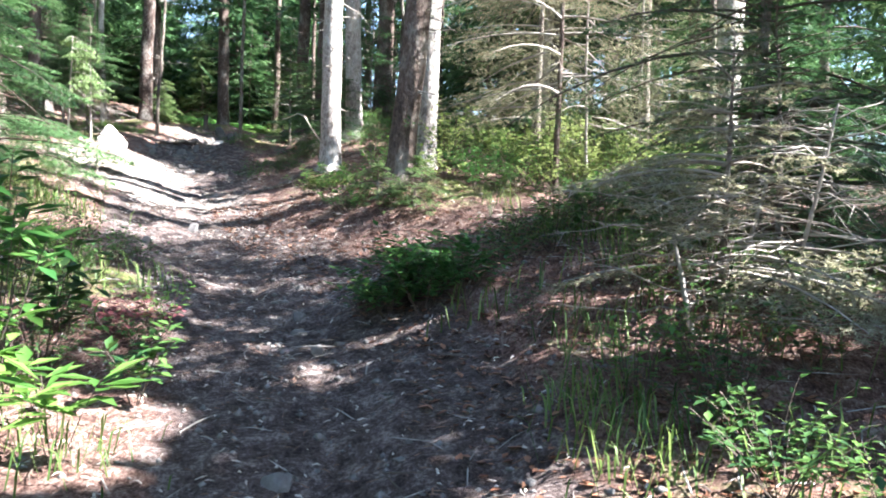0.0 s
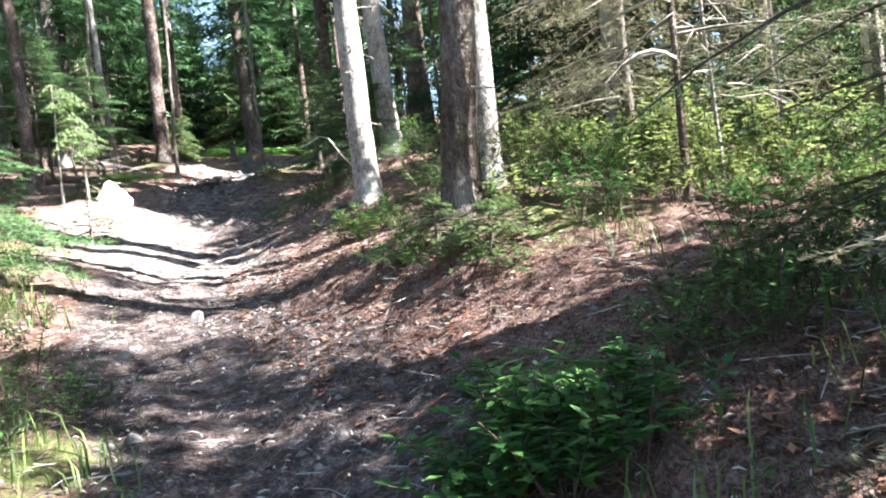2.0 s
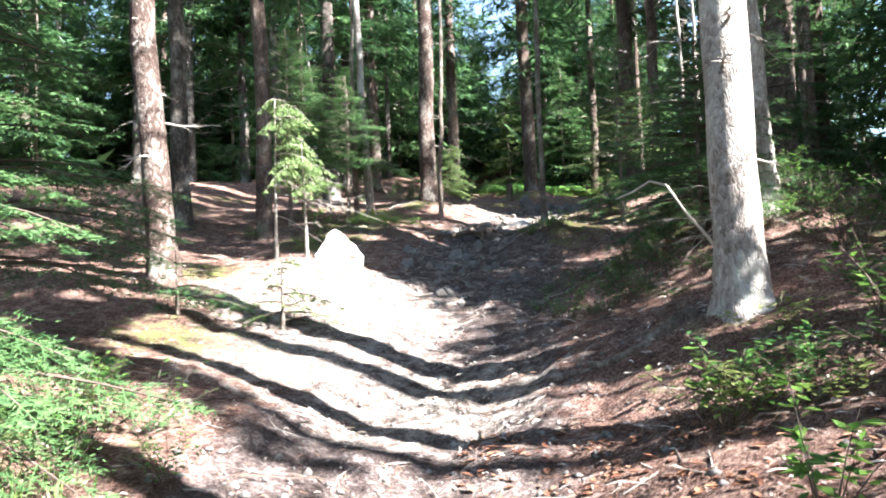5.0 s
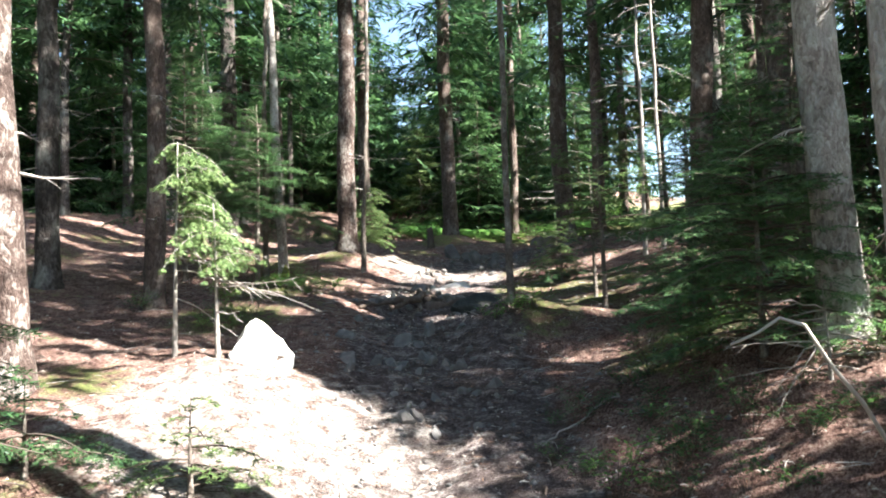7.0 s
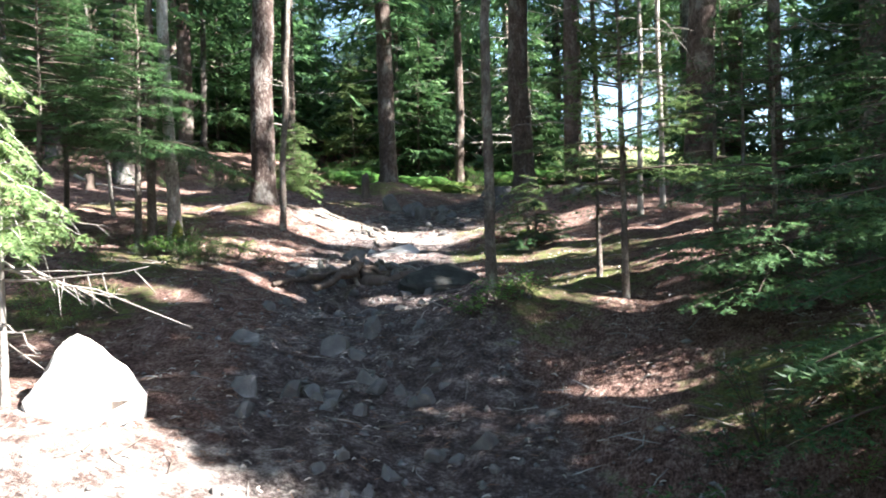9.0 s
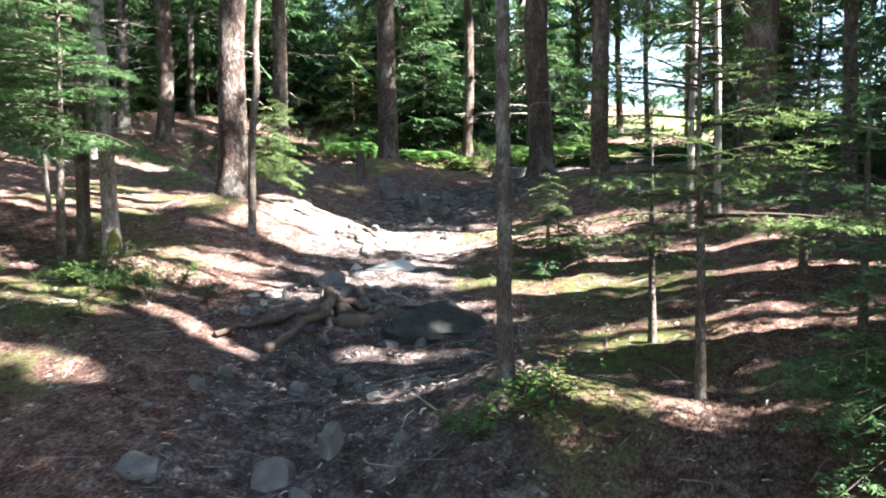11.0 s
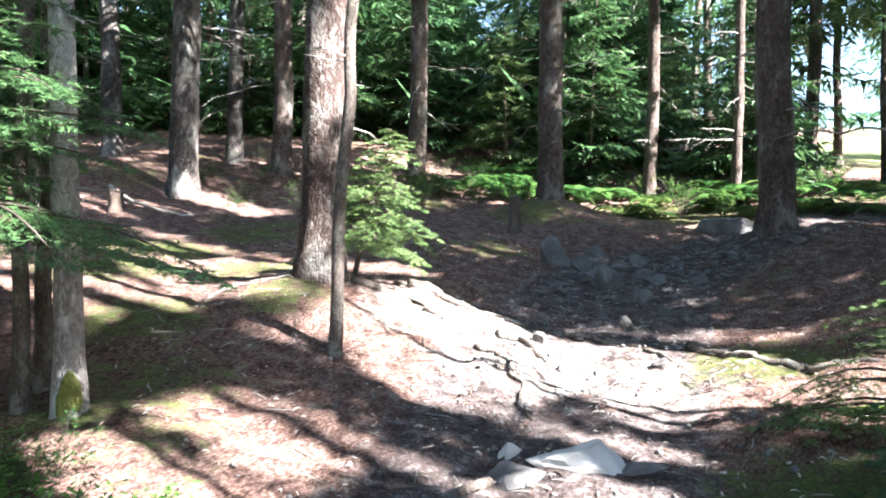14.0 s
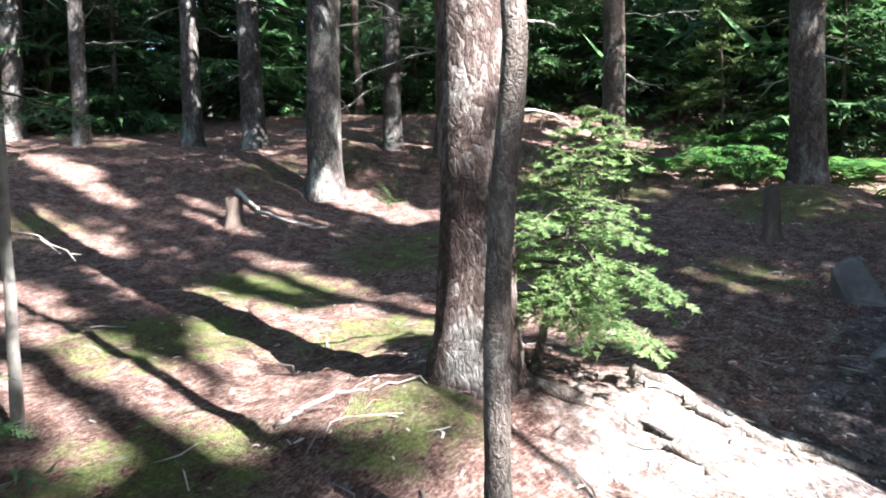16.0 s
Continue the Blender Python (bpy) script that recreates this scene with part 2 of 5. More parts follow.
# pale young needles, with the sun on lit saplings put into the colour
NEEDLE_PALE_LIT = leafy("pale_young_lit_needles", (0.05, 0.10, 0.03), (0.20, 0.27, 0.10), 0.3, 0.4)
NEEDLE_DRY = leafy("dry_pale_needles", (0.11, 0.10, 0.055), (0.36, 0.34, 0.22), 0.3, 0.4)
DEAD_LEAF = leafy("dead_leaf", (0.09, 0.035, 0.022), (0.30, 0.15, 0.09), 0.2, 0.15)
NEEDLE_FAR = leafy("distant_needles", (0.018, 0.052, 0.024), (0.095, 0.185, 0.065), 0.3, 0.35, 0.8)
NEEDLE_MID = leafy("green_needles", (0.03, 0.08, 0.03), (0.12, 0.21, 0.075), 0.35, 0.35)
LEAF = leafy("leaf_bright", (0.05, 0.13, 0.025), (0.17, 0.30, 0.06), 0.4, 0.4)
LEAF_MID = leafy("leaf_bush", (0.03, 0.10, 0.025), (0.12, 0.24, 0.06), 0.4, 0.4)
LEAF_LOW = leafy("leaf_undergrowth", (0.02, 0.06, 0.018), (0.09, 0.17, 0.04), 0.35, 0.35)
# leaf green with strong sunlight put into its colour
LEAF_PALE_LIT = leafy("leaf_pale_lit", (0.13, 0.18, 0.05), (0.32, 0.37, 0.13), 0.35, 0.5)
LEAF_RED = leafy("leaf_red", (0.09, 0.025, 0.03), (0.30, 0.11, 0.12), 0.35, 0.4)
GRASS = leafy("grass_blade", (0.04, 0.09, 0.02), (0.20, 0.27, 0.08), 0.3, 0.4)
LITTER = plain("dead_needles", [(0.3, (0.10, 0.055, 0.035)), (0.55, (0.24, 0.145, 0.10)), (0.8, (0.42, 0.30, 0.22))], 30, 0.9)


def ground_material():
    m, t, p = material("forest_floor")
    trail = node(t, "ShaderNodeAttribute", attribute_name="trail").outputs["Fac"]
    moss = node(t, "ShaderNodeAttribute", attribute_name="moss").outputs["Fac"]
    meadow = node(t, "ShaderNodeAttribute", attribute_name="meadow").outputs["Fac"]
    fine, mid, wide = noise_of(t, 55, 8, 0.75), noise_of(t, 9, 6, 0.7), noise_of(t, 1.1, 5, 0.6)
    streaks = noise_of(t, 90, 4, 0.7, (1, 0.25, 1))
    f1 = node(t, "ShaderNodeMix", {0: 0.5, 2: fine, 3: mid}, data_type="FLOAT").outputs[0]
    f2 = node(t, "ShaderNodeMix", {0: 0.35, 2: f1, 3: streaks}, data_type="FLOAT").outputs[0]
    litter = ramp(t, f2, [(0.41, (0.04, 0.023, 0.018)), (0.49, (0.145, 0.083, 0.066)), (0.55, (0.275, 0.185, 0.15)), (0.63, (0.49, 0.395, 0.345))])
    soil = ramp(t, f1, [(0.40, (0.036, 0.026, 0.024)), (0.51, (0.115, 0.087, 0.08)), (0.62, (0.33, 0.278, 0.255))])
    mossy = ramp(t, f1, [(0.35, (0.035, 0.04, 0.015)), (0.52, (0.10, 0.115, 0.04)), (0.68, (0.25, 0.25, 0.09))])
    grass = ramp(t, f1, [(0.35, (0.10, 0.16, 0.04)), (0.65, (0.28, 0.34, 0.12))])
    edge = node(t, "ShaderNodeMath", {0: trail, 1: mid}, operation="ADD").outputs[0]
    tfac = ramp(t, edge, [(0.75, (0, 0, 0)), (0.98, (1, 1, 1))])
    col = mixed(t, tfac, litter, soil)
    # paler soil tone that stands for sunlight on the ground
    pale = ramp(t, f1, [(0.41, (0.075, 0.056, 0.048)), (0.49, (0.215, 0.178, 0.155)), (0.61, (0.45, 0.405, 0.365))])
    sun_pool = node(t, "ShaderNodeAttribute", attribute_name="sun_pool").outputs["Fac"]
    pool_edge = node(t, "ShaderNodeMath", {0: sun_pool, 1: mid}, operation="ADD").outputs[0]
    col = mixed(t, ramp(t, pool_edge, [(0.72, (0, 0, 0)), (0.98, (1, 1, 1))]), col, pale)
    medge = node(t, "ShaderNodeMath", {0: moss, 1: mid}, operation="ADD").outputs[0]
    mfac = ramp(t, medge, [(0.78, (0, 0, 0)), (0.98, (1, 1, 1))])
    col = mixed(t, mfac, col, mossy)
    col = mixed(t, meadow, col, grass)
    t.links.new(col, p.inputs["Base Color"])
    p.inputs["Roughness"].default_value = 0.95
    p.inputs["Specular IOR Level"].default_value = 0.1
    h = node(t, "ShaderNodeMix", {0: 0.55, 2: mid, 3: fine}, data_type="FLOAT").outputs[0]
    bump(t, p, h, 1.0, 0.05)
    return m


FLOOR = ground_material()

# ---- ground ----
MOSS_SPOTS = [(-3.5, 15.0, 1.0), (-3.2, 15.9, 0.9), (-6.6, 15.6, 0.9), (-6.3, 15.1, 0.6), (-7.2, 16.7, 0.4), (-7.5, 18.3, 0.5), (-3.4, 17.2, 1.1),
              (-8.6, 19.1, 0.6), (-9.3, 18.3, 0.9), (-8.0, 17.6, 0.7), (-9.9, 20.4, 0.8), (-8.4, 23.6, 0.9), (-7.2, 25.2, 1.8), (-5.0, 24.8, 1.6),
              (-6.0, 14.2, 0.9), (-5.2, 11.9, 0.5), (-3.5, 13.9, 0.4), (-1.9, 13.9, 0.8), (-10.5, 23.5, 1.6), (0.2, 13.0, 1.2)]


# sun pools put into the soil as paler colour: middle and reach
SUN_POOL_SPOTS = [(-3.9, 12.0, 1.2), (-3.2, 11.0, 1.0), (-2.2, 10.8, 0.8), (-6.8, 19.0, 0.6), (-6.1, 18.8, 0.7), (-5.3, 18.9, 0.5)]


def build_ground():
    def spread(lo, hi, step, far):
        grow = far * (np.linspace(0, 1, 26)[1:] ** 2.6)
        return np.concatenate([(lo - grow)[::-1], np.arange(lo, hi, step), hi + grow])
    xs, ys = spread(-15.0, 6.0, 0.08, 600.0), spread(0.0, 27.0, 0.08, 600.0)
    gx, gy = np.meshgrid(xs, ys)
    z = land(gx, gy)
    rng = np.random.RandomState(4)
    inner = (gx > -15) & (gx < 6) & (gy > 0) & (gy < 27)
    z = z + inner * rng.normal(0, 0.006, z.shape)
    v = np.stack([gx, gy, z], -1).reshape(-1, 3)
    n, m = len(xs), len(ys)
    i = (np.arange(m - 1)[:, None] * n + np.arange(n - 1)[None]).ravel()
    f = np.stack([i, i + 1, i + n + 1, i + n], -1)
    me = fast_mesh("ground", v, f, FLOOR, True)
    gap = trail_gap(gx, gy)
    trail = 0.9 * np.exp(-(gap / 0.75) ** 4)
    moss = 0.08 + 0.26 * waves(gx, gy, 2.2, 21)
    for mx, my, r in MOSS_SPOTS:
        moss = np.maximum(moss, 0.43 * np.exp(-(((1.25 * (gx - mx)) ** 2 + (1.25 * (gy - my)) ** 2) / r ** 2) ** 2))
    moss = moss * (1 - np.exp(-(gap / 0.6) ** 4))
    sun_pool = np.zeros_like(gx)
    for mx, my, r in SUN_POOL_SPOTS:
        sun_pool = np.maximum(sun_pool, 0.5 * np.exp(-(((gx - mx) ** 2 + (gy - my) ** 2) / r ** 2) ** 2))
    meadow = np.clip((gy - 31 + 3 * waves(gx, gy, 9, 8)) / 4, 0, 1) * np.clip((gx + 9) / 4, 0, 1)
    for name, values in (("trail", trail), ("moss", moss), ("meadow", meadow), ("sun_pool", sun_pool)):
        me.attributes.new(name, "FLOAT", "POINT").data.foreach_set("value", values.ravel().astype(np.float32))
    tagged(new("ground", me), "brown forest floor of needles, moss and trodden soil", "ground", kind="structure")


build_ground()

# ---- trees ----
def stem(rng, height, radius, lean=(0.0, 0.0), sides=16, step=0.35, flare=0.32, bend=0.01, taper=0.75):
    """A trunk from a little under the ground up, with a swollen, uneven foot."""
    z = np.concatenate([[-0.35, -0.1, 0.0, 0.05, 0.1, 0.17, 0.25, 0.35, 0.5], np.arange(0.7, height, step), [height]])
    up = np.clip(z / height, 0, 1)
    off = np.cumsum(rng.normal(0, bend, (len(z), 2)), 0) * np.clip(z, 0, 2)[:, None] * 0.5
    pts = np.stack([z * lean[0] + off[:, 0], z * lean[1] + off[:, 1], z], -1)
    r = radius * (1 - taper * up ** 1.1) * (1 + flare * np.exp(-np.clip(z, -0.1, None) / 0.16))
    v, f = tube(pts, r, sides, 0.03, rng)
    ang = np.arctan2(v[:, 1] - np.interp(v[:, 2], z, pts[:, 1]), v[:, 0] - np.interp(v[:, 2], z, pts[:, 0]))
    k, ph = rng.randint(4, 6), rng.uniform(0, 6)
    ridge = 1 + 0.28 * flare * np.cos(k * ang + ph) * np.exp(-np.clip(v[:, 2], -0.1, None) / 0.2)
    c = np.stack([np.interp(v[:, 2], z, pts[:, 0]), np.interp(v[:, 2], z, pts[:, 1])], -1)
    v[:, :2] = c + (v[:, :2] - c) * ridge[:, None]
    return v, f, lambda h: np.array([np.interp(h, z, pts[:, 0]), np.interp(h, z, pts[:, 1]), h]), lambda h: np.interp(h, z, r)


def dead_branch(rng, start, way, length, radius=0.012):
    """A bare, bent branch with a few forks: places and quads."""
    pieces = []
    n = 7
    s = np.linspace(0, 1, n)
    side = unit(np.cross(way, [0, 0, 1.0]))
    curl = rng.uniform(-0.5, 0.2)
    pts = start + s[:, None] * way * length + (s ** 2)[:, None] * np.array([0, 0, curl * length]) + (s ** 1.5)[:, None] * side * rng.normal(0, 0.15 * length)
    pts[1:-1] += rng.normal(0, 0.015 * length, (n - 2, 3))
    pieces.append(tube(pts, radius * (1 - 0.85 * s), 5))
    for k in range(rng.randint(3, 8)):
        u = rng.uniform(0.25, 0.95)
        p = np.array([np.interp(u, s, pts[:, c]) for c in range(3)])
        w = unit(way * 0.6 + side * rng.choice([-1, 1]) * rng.uniform(0.4, 0.9) + np.array([0, 0, rng.normal(-0.15, 0.3)]))
        l = length * rng.uniform(0.15, 0.45) * (1.1 - u * 0.6)
        q = p + np.linspace(0, 1, 4)[:, None] * w * l + (np.linspace(0, 1, 4) ** 2)[:, None] * [0, 0, -0.1 * l]
        pieces.append(tube(q, radius * 0.45 * np.array([1, 0.7, 0.45, 0.1]), 4))
    return joined(pieces)


def shoots(rng, start, way, length, up, fine):
    """Needled shoots (arrays): triangles. fine: rows of single needles, else a toothed blade of six triangles."""
    n = len(start)
    side = unit(np.cross(way, up))
    if fine:
        k = fine
        u = np.tile(np.linspace(0.02, 1.0, k), (n, 1))
        at = start[:, None] + u[..., None] * (way * length[:, None])[:, None]
        sign = np.where(np.arange(k) % 2, 1.0, -1.0)[None, :, None]
        nl = 0.027 * rng.uniform(0.8, 1.25, (n, k, 1))
        tilt = rng.normal(0.15, 0.35, (n, k, 1))
        d = unit(side[:, None] * sign * 0.8 + way[:, None] * 0.75 + up[:, None] * tilt)
        a, b, c = at - way[:, None] * 0.0042, at + way[:, None] * 0.0042, at + d * nl
        v = np.stack([a, b, c], 2).reshape(-1, 3)
        core = np.stack([start - side * 0.0025, start + side * 0.0025, start + way * length[:, None]], 1).reshape(-1, 3)
        v = np.vstack([v, core])
        return v, np.arange(len(v)).reshape(-1, 3)
    w = (0.07 + 0.22 * length)[:, None] * rng.uniform(0.7, 1.25, (n, 1))
    tri = []
    for j in range(5):
        u0 = j / 5.2
        for sgn in (-1, 1):
            a = start + way * (length * u0)[:, None]
            b = start + way * (length * (u0 + 0.17))[:, None]
            c = start + way * (length * (u0 + 0.36))[:, None] + side * sgn * w * (0.85 - 0.13 * j) + up * rng.normal(-0.12, 0.3, (n, 1)) * w
            tri.append(np.stack([a, b, c], 1))
    v = np.concatenate(tri, 1).reshape(-1, 3)
    return v, np.arange(len(v)).reshape(-1, 3)


def bough(rng, start, way, length, droop, fine, gap=0.07, lift=0.0, hang=0.25):
    """The shoots of one spruce bough and the line of its wood."""
    n = max(4, int(length / gap))
    u = np.linspace(0.15, 1.0, n)
    side = unit(np.cross(way, [0, 0, 1.0]))
    def line(s):
        s = np.asarray(s)[:, None]
        return start + s * way * length + np.array([0, 0, 1.0]) * length * (lift * s - droop * s ** 2)
    p = line(u)
    tangent = unit(np.gradient(p, axis=0))
    S, W, L = [], [], []
    for sgn in (-1, 1):
        l = length * (0.52 * (1.08 - u) + 0.07) * rng.uniform(0.7, 1.25, n)
        d = unit(tangent * rng.uniform(0.55, 0.95, (n, 1)) + sgn * side * 0.9 + np.array([0, 0, 1.0]) * rng.normal(-hang, 0.12, (n, 1)))
        S.append(p), W.append(d), L.append(l)
        if fine and length > 0.3:
            for q in (0.4, 0.72):
                for s2 in (-1, 1):
                    keep = l * (1 - q) > 0.05
                    if keep.any():
                        d2 = unit(d * 0.7 + s2 * unit(np.cross(d, [0, 0, 1.0])) * 0.75 + np.array([0, 0, 1.0]) * rng.normal(-hang, 0.1, (n, 1)))
                        S.append((p + d * (l * q)[:, None])[keep]), W.append(d2[keep]), L.append((l * (1 - q) * 0.65)[keep])
    S.append(p[-1:]), W.append(tangent[-1:]), L.append(np.array([length * 0.12]))
    S, W, L = np.vstack(S), np.vstack(W), np.concatenate(L)
    up = unit(np.array([0, 0, 1.0]) - W * W[:, 2:3])
    v, f = shoots(rng, S, W, L, up, fine)
    s = np.linspace(0, 1, 6)
    return v, f, line(s)


def crown(rng, axis, low, high, reach, per_turn, step, droop, fine, thin=0.0, gap=0.07, shape=0.8, lift=0.25, hang=0.25):
    """All boughs of a spruce between two heights: needles (triangles) and wood (quads)."""
    nv, wood, at = [], [], 0
    h = low
    while h < high:
        share = 1 - (h - low) / (high - low)
        for k in range(per_turn):
            if rng.rand() < thin:
                continue
            a = rng.uniform(0, 2 * np.pi)
            l = reach * (share ** shape + 0.08) * rng.uniform(0.65, 1.15)
            way = np.array([math.cos(a), math.sin(a), 0.0])
            hh = h + rng.uniform(-0.5, 0.5) * step
            v, f, line = bough(rng, axis(hh), way, l, droop * rng.uniform(0.7, 1.4), fine, gap, lift * (1.2 - share), hang)
            nv.append(v)
            wood.append(tube(line[::2] if not fine else line, (0.004 + 0.008 * l) * np.linspace(1, 0.2, 6 if fine else 3), 3, cap=False))
        h += step * rng.uniform(0.8, 1.2)
    v = np.vstack(nv)
    return v, np.arange(len(v)).reshape(-1, 3), wood


# Glades: where the gaps between the crowns let the sun down to the ground (middle, half widths).
GLADES = [(0.0, 9.1, 2.6, 0.5), (2.7, 4.6, 0.7, 0.35), (-2.2, 15.3, 1.0, 0.15), (-1.6, 16.2, 0.8, 0.15), (-3.4, 14.9, 0.45, 0.3), (-6.8, 15.6, 0.5, 0.15),
          (-5.6, 15.6, 0.5, 0.12), (-5.9, 16.6, 0.6, 0.15), (-1.9, 13.2, 0.4, 0.12), (-2.6, 14.4, 0.6, 0.25), (-6.4, 15.4, 0.6, 0.2), (-3.2, 15.9, 0.9, 0.16), (-3.2, 17.9, 1.0, 0.2), (-2.4, 17.2, 1.2, 0.16), (-5.9, 14.6, 0.5, 0.16),
          (0.3, 10.5, 0.9, 0.35), (-2.6, 10.5, 0.9, 0.35), (2.4, 9.3, 1.7, 0.5), (-3.2, 8.6, 1.1, 0.6), (-2.4, 14.0, 0.8, 0.16), (-1.5, 13.2, 0.6, 0.2), (0.3, 4.9, 0.6, 0.5), (-4.2, 11.9, 1.1, 0.9),
          (-2.7, 10.9, 1.9, 0.35), (-1.0, 10.45, 2.6, 0.4), (-7.0, 11.6, 2.0, 0.25), (-5.9, 12.6, 1.2, 0.5), (-3.0, 9.3, 0.8, 0.5),
          (-3.6, 11.2, 1.25, 1.1), (-2.3, 10.8, 0.9, 0.5), (-4.4, 12.3, 0.9, 0.8), (-1.9, 10.4, 1.0, 0.6), (-6.35, 18.6, 0.75, 0.7), (-5.2, 18.9, 0.9, 0.55), (-6.9, 19.25, 0.7, 0.4), (-6.0, 19.15, 0.6, 0.35), (-8.3, 17.7, 0.6, 0.25), (-9.0, 17.6, 0.5, 0.2), (-3.9, 17.5, 0.6, 0.3), (-4.3, 8.5, 1.2, 0.6), (1.3, 10.2, 2.8, 1.5), (0.8, 7.95, 1.0, 0.2), (-8.3, 19.05, 1.0, 0.4), (-2.2, 11.42, 1.5, 0.16), (-6.6, 16.4, 0.5, 0.2), (-6.5, 17.1, 0.5, 0.25), (-0.5, 4.72, 0.8, 0.22),
          (-4.4, 18.8, 0.7, 0.35), (-8.6, 17.8, 0.7, 0.2), (-8.6, 19.3, 0.5, 0.14), (-10.0, 19.6, 0.7, 0.16), (-13.8, 19.6, 1.2, 0.25), (-8.7, 18.4, 0.6, 0.15),
          (-2.5, 16.2, 0.8, 0.25), (-5.2, 17.5, 0.35, 0.3), (0.7, 8.3, 0.9, 0.2), (-1.2, 8.8, 0.9, 0.5), (1.6, 10.4, 1.6, 0.9), (-2.3, 8.5, 0.6, 0.6), (2.4, 6.6, 0.5, 0.3),
          (-7.6, 26.0, 3.5, 1.3), (-5.6, 24.3, 1.0, 0.5), (-10.0, 30.0, 8.0, 3.0), (-5.4, 11.4, 0.5, 0.6), (-3.3, 17.2, 0.8, 0.25), (-11.5, 21.6, 1.0, 0.4),
          (-0.9, 12.8, 0.6, 0.2), (-1.5, 13.6, 0.7, 0.3), (-4.0, 17.6, 0.5, 0.2), (-4.0, 19.0, 0.7, 0.25), (-6.3, 15.8, 0.35, 0.15), (0.3, 9.8, 2.6, 0.35), (0.6, 9.0, 2.8, 0.75), (-9.3, 18.75, 1.7, 0.1), (-9.3, 18.0, 0.8, 0.14), (-8.5, 19.2, 1.0, 0.3), (2.7, 5.8, 0.7, 0.3), (2.8, 6.6, 0.6, 0.25), (-8.9, 16.0, 1.5, 0.42), (-5.35, 17.72, 0.4, 0.14), (-3.5, 15.1, 0.7, 0.35)]
dapples = np.random.RandomState(3)
for x0, x1, y0, y1, count in ((-6.8, -3.2, 15.2, 18.2, 24), (1.1, 2.6, 5.6, 8.8, 20)):    # small gaps between the crowns
    GLADES += [(dapples.uniform(x0, x1), dapples.uniform(y0, y1), dapples.uniform(0.2, 0.6), dapples.uniform(0.07, 0.14)) for _ in range(count)]
GLADES += [(dapples.uniform(-13.0, -7.6), dapples.uniform(17.6, 20.6), dapples.uniform(0.4, 1.0), dapples.uniform(0.10, 0.2)) for _ in range(26)]
dapples = np.random.RandomState(11)
GLADES += [(dapples.uniform(-0.9, 1.2), dapples.uniform(6.0, 8.1), dapples.uniform(0.15, 0.42), dapples.uniform(0.05, 0.1)) for _ in range(28)]


def outside_glades(c, spare=0.0):
    """Which of the places (rows) stand over no glade, along the sun's rays."""
    x, y, z = c.T
    g = lie(x - 5, y)
    for _ in range(2):
        k = (z - g) / SUN_DIR.z
        gx, gy = x - SUN_DIR.x * k, y - SUN_DIR.y * k
        g = lie(gx, gy)
    keep = np.ones(len(c), bool)
    wob = 1 + 0.35 * waves(gx, gy, 0.8, 31)
    for mx, my, rx, ry in GLADES:
        keep &= ((gx - mx) / rx) ** 2 + ((gy - my) / ry) ** 2 > wob
    if spare:
        keep |= np.random.RandomState(4).rand(len(c)) < spare
    return keep


def in_shade(v, base, spare=0.0):
    """The triangles of a crown that stand over no glade."""
    tri = v.reshape(-1, 3, 3)
    return tri[outside_glades(tri.mean(1) + np.array(base), spare)].reshape(-1, 3)


def shaded_wood(wood, base, spare=0.0):
    """The boughs of a crown that stand over no glade, and at least one."""
    keep = outside_glades(np.array([w[0].mean(0) for w in wood]) + np.array(base), spare)
    keep[0] = True
    return [w for w, k in zip(wood, keep) if k]


def tree(name, x, y, height, radius, seed, mat, label, lean=(0.0, 0.0), dead=8, low=4.0, reach=1.9, group="", sides=18, dead_low=1.0, dead_len=(0.4, 1.2), crown_thin=0.15, leaves=None, dead_mat=None, cut=True, gap=0.29, step=0.48):
    rng = np.random.RandomState(seed)
    base = on_land(x, y, 0.0)
    root = new(name)
    root.location = base
    tagged(root, label, "tree", group)
    v, f, axis, rad = stem(rng, height, radius, lean, sides)
    part("trunk", quads_to("trunk", [(v, f)], mat), root)
    for k in range(dead):
        h = dead_low + (low - dead_low + 0.6) * (k + rng.rand()) / max(dead, 1)
        a = rng.uniform(0, 2 * np.pi)
        way = unit(np.array([math.cos(a), math.sin(a), rng.uniform(-0.25, 0.25)]))
        b = dead_branch(rng, axis(h) + way * rad(h) * 0.7, way, rng.uniform(*dead_len), 0.005 + 0.006 * rng.rand() + 0.02 * radius)
        part("dead_branch", quads_to("dead_branch", [b], dead_mat or TWIG_DEAD), root)
    if low < height:
        cv, cf, wood = crown(rng, axis, low, height, reach, 5, step, 0.25, 0, crown_thin, gap, 0.7)
        if cut:
            cv = in_shade(cv, base)
            cf = np.arange(len(cv)).reshape(-1, 3)
        tagged(part("crown", fast_mesh("crown", cv, cf, leaves or NEEDLE_FAR), root), kind="stuff")
        if cut:
            tagged(part("bough", quads_to("bough", shaded_wood(wood, base), BARK_DARK), root), kind="stuff")
    return root


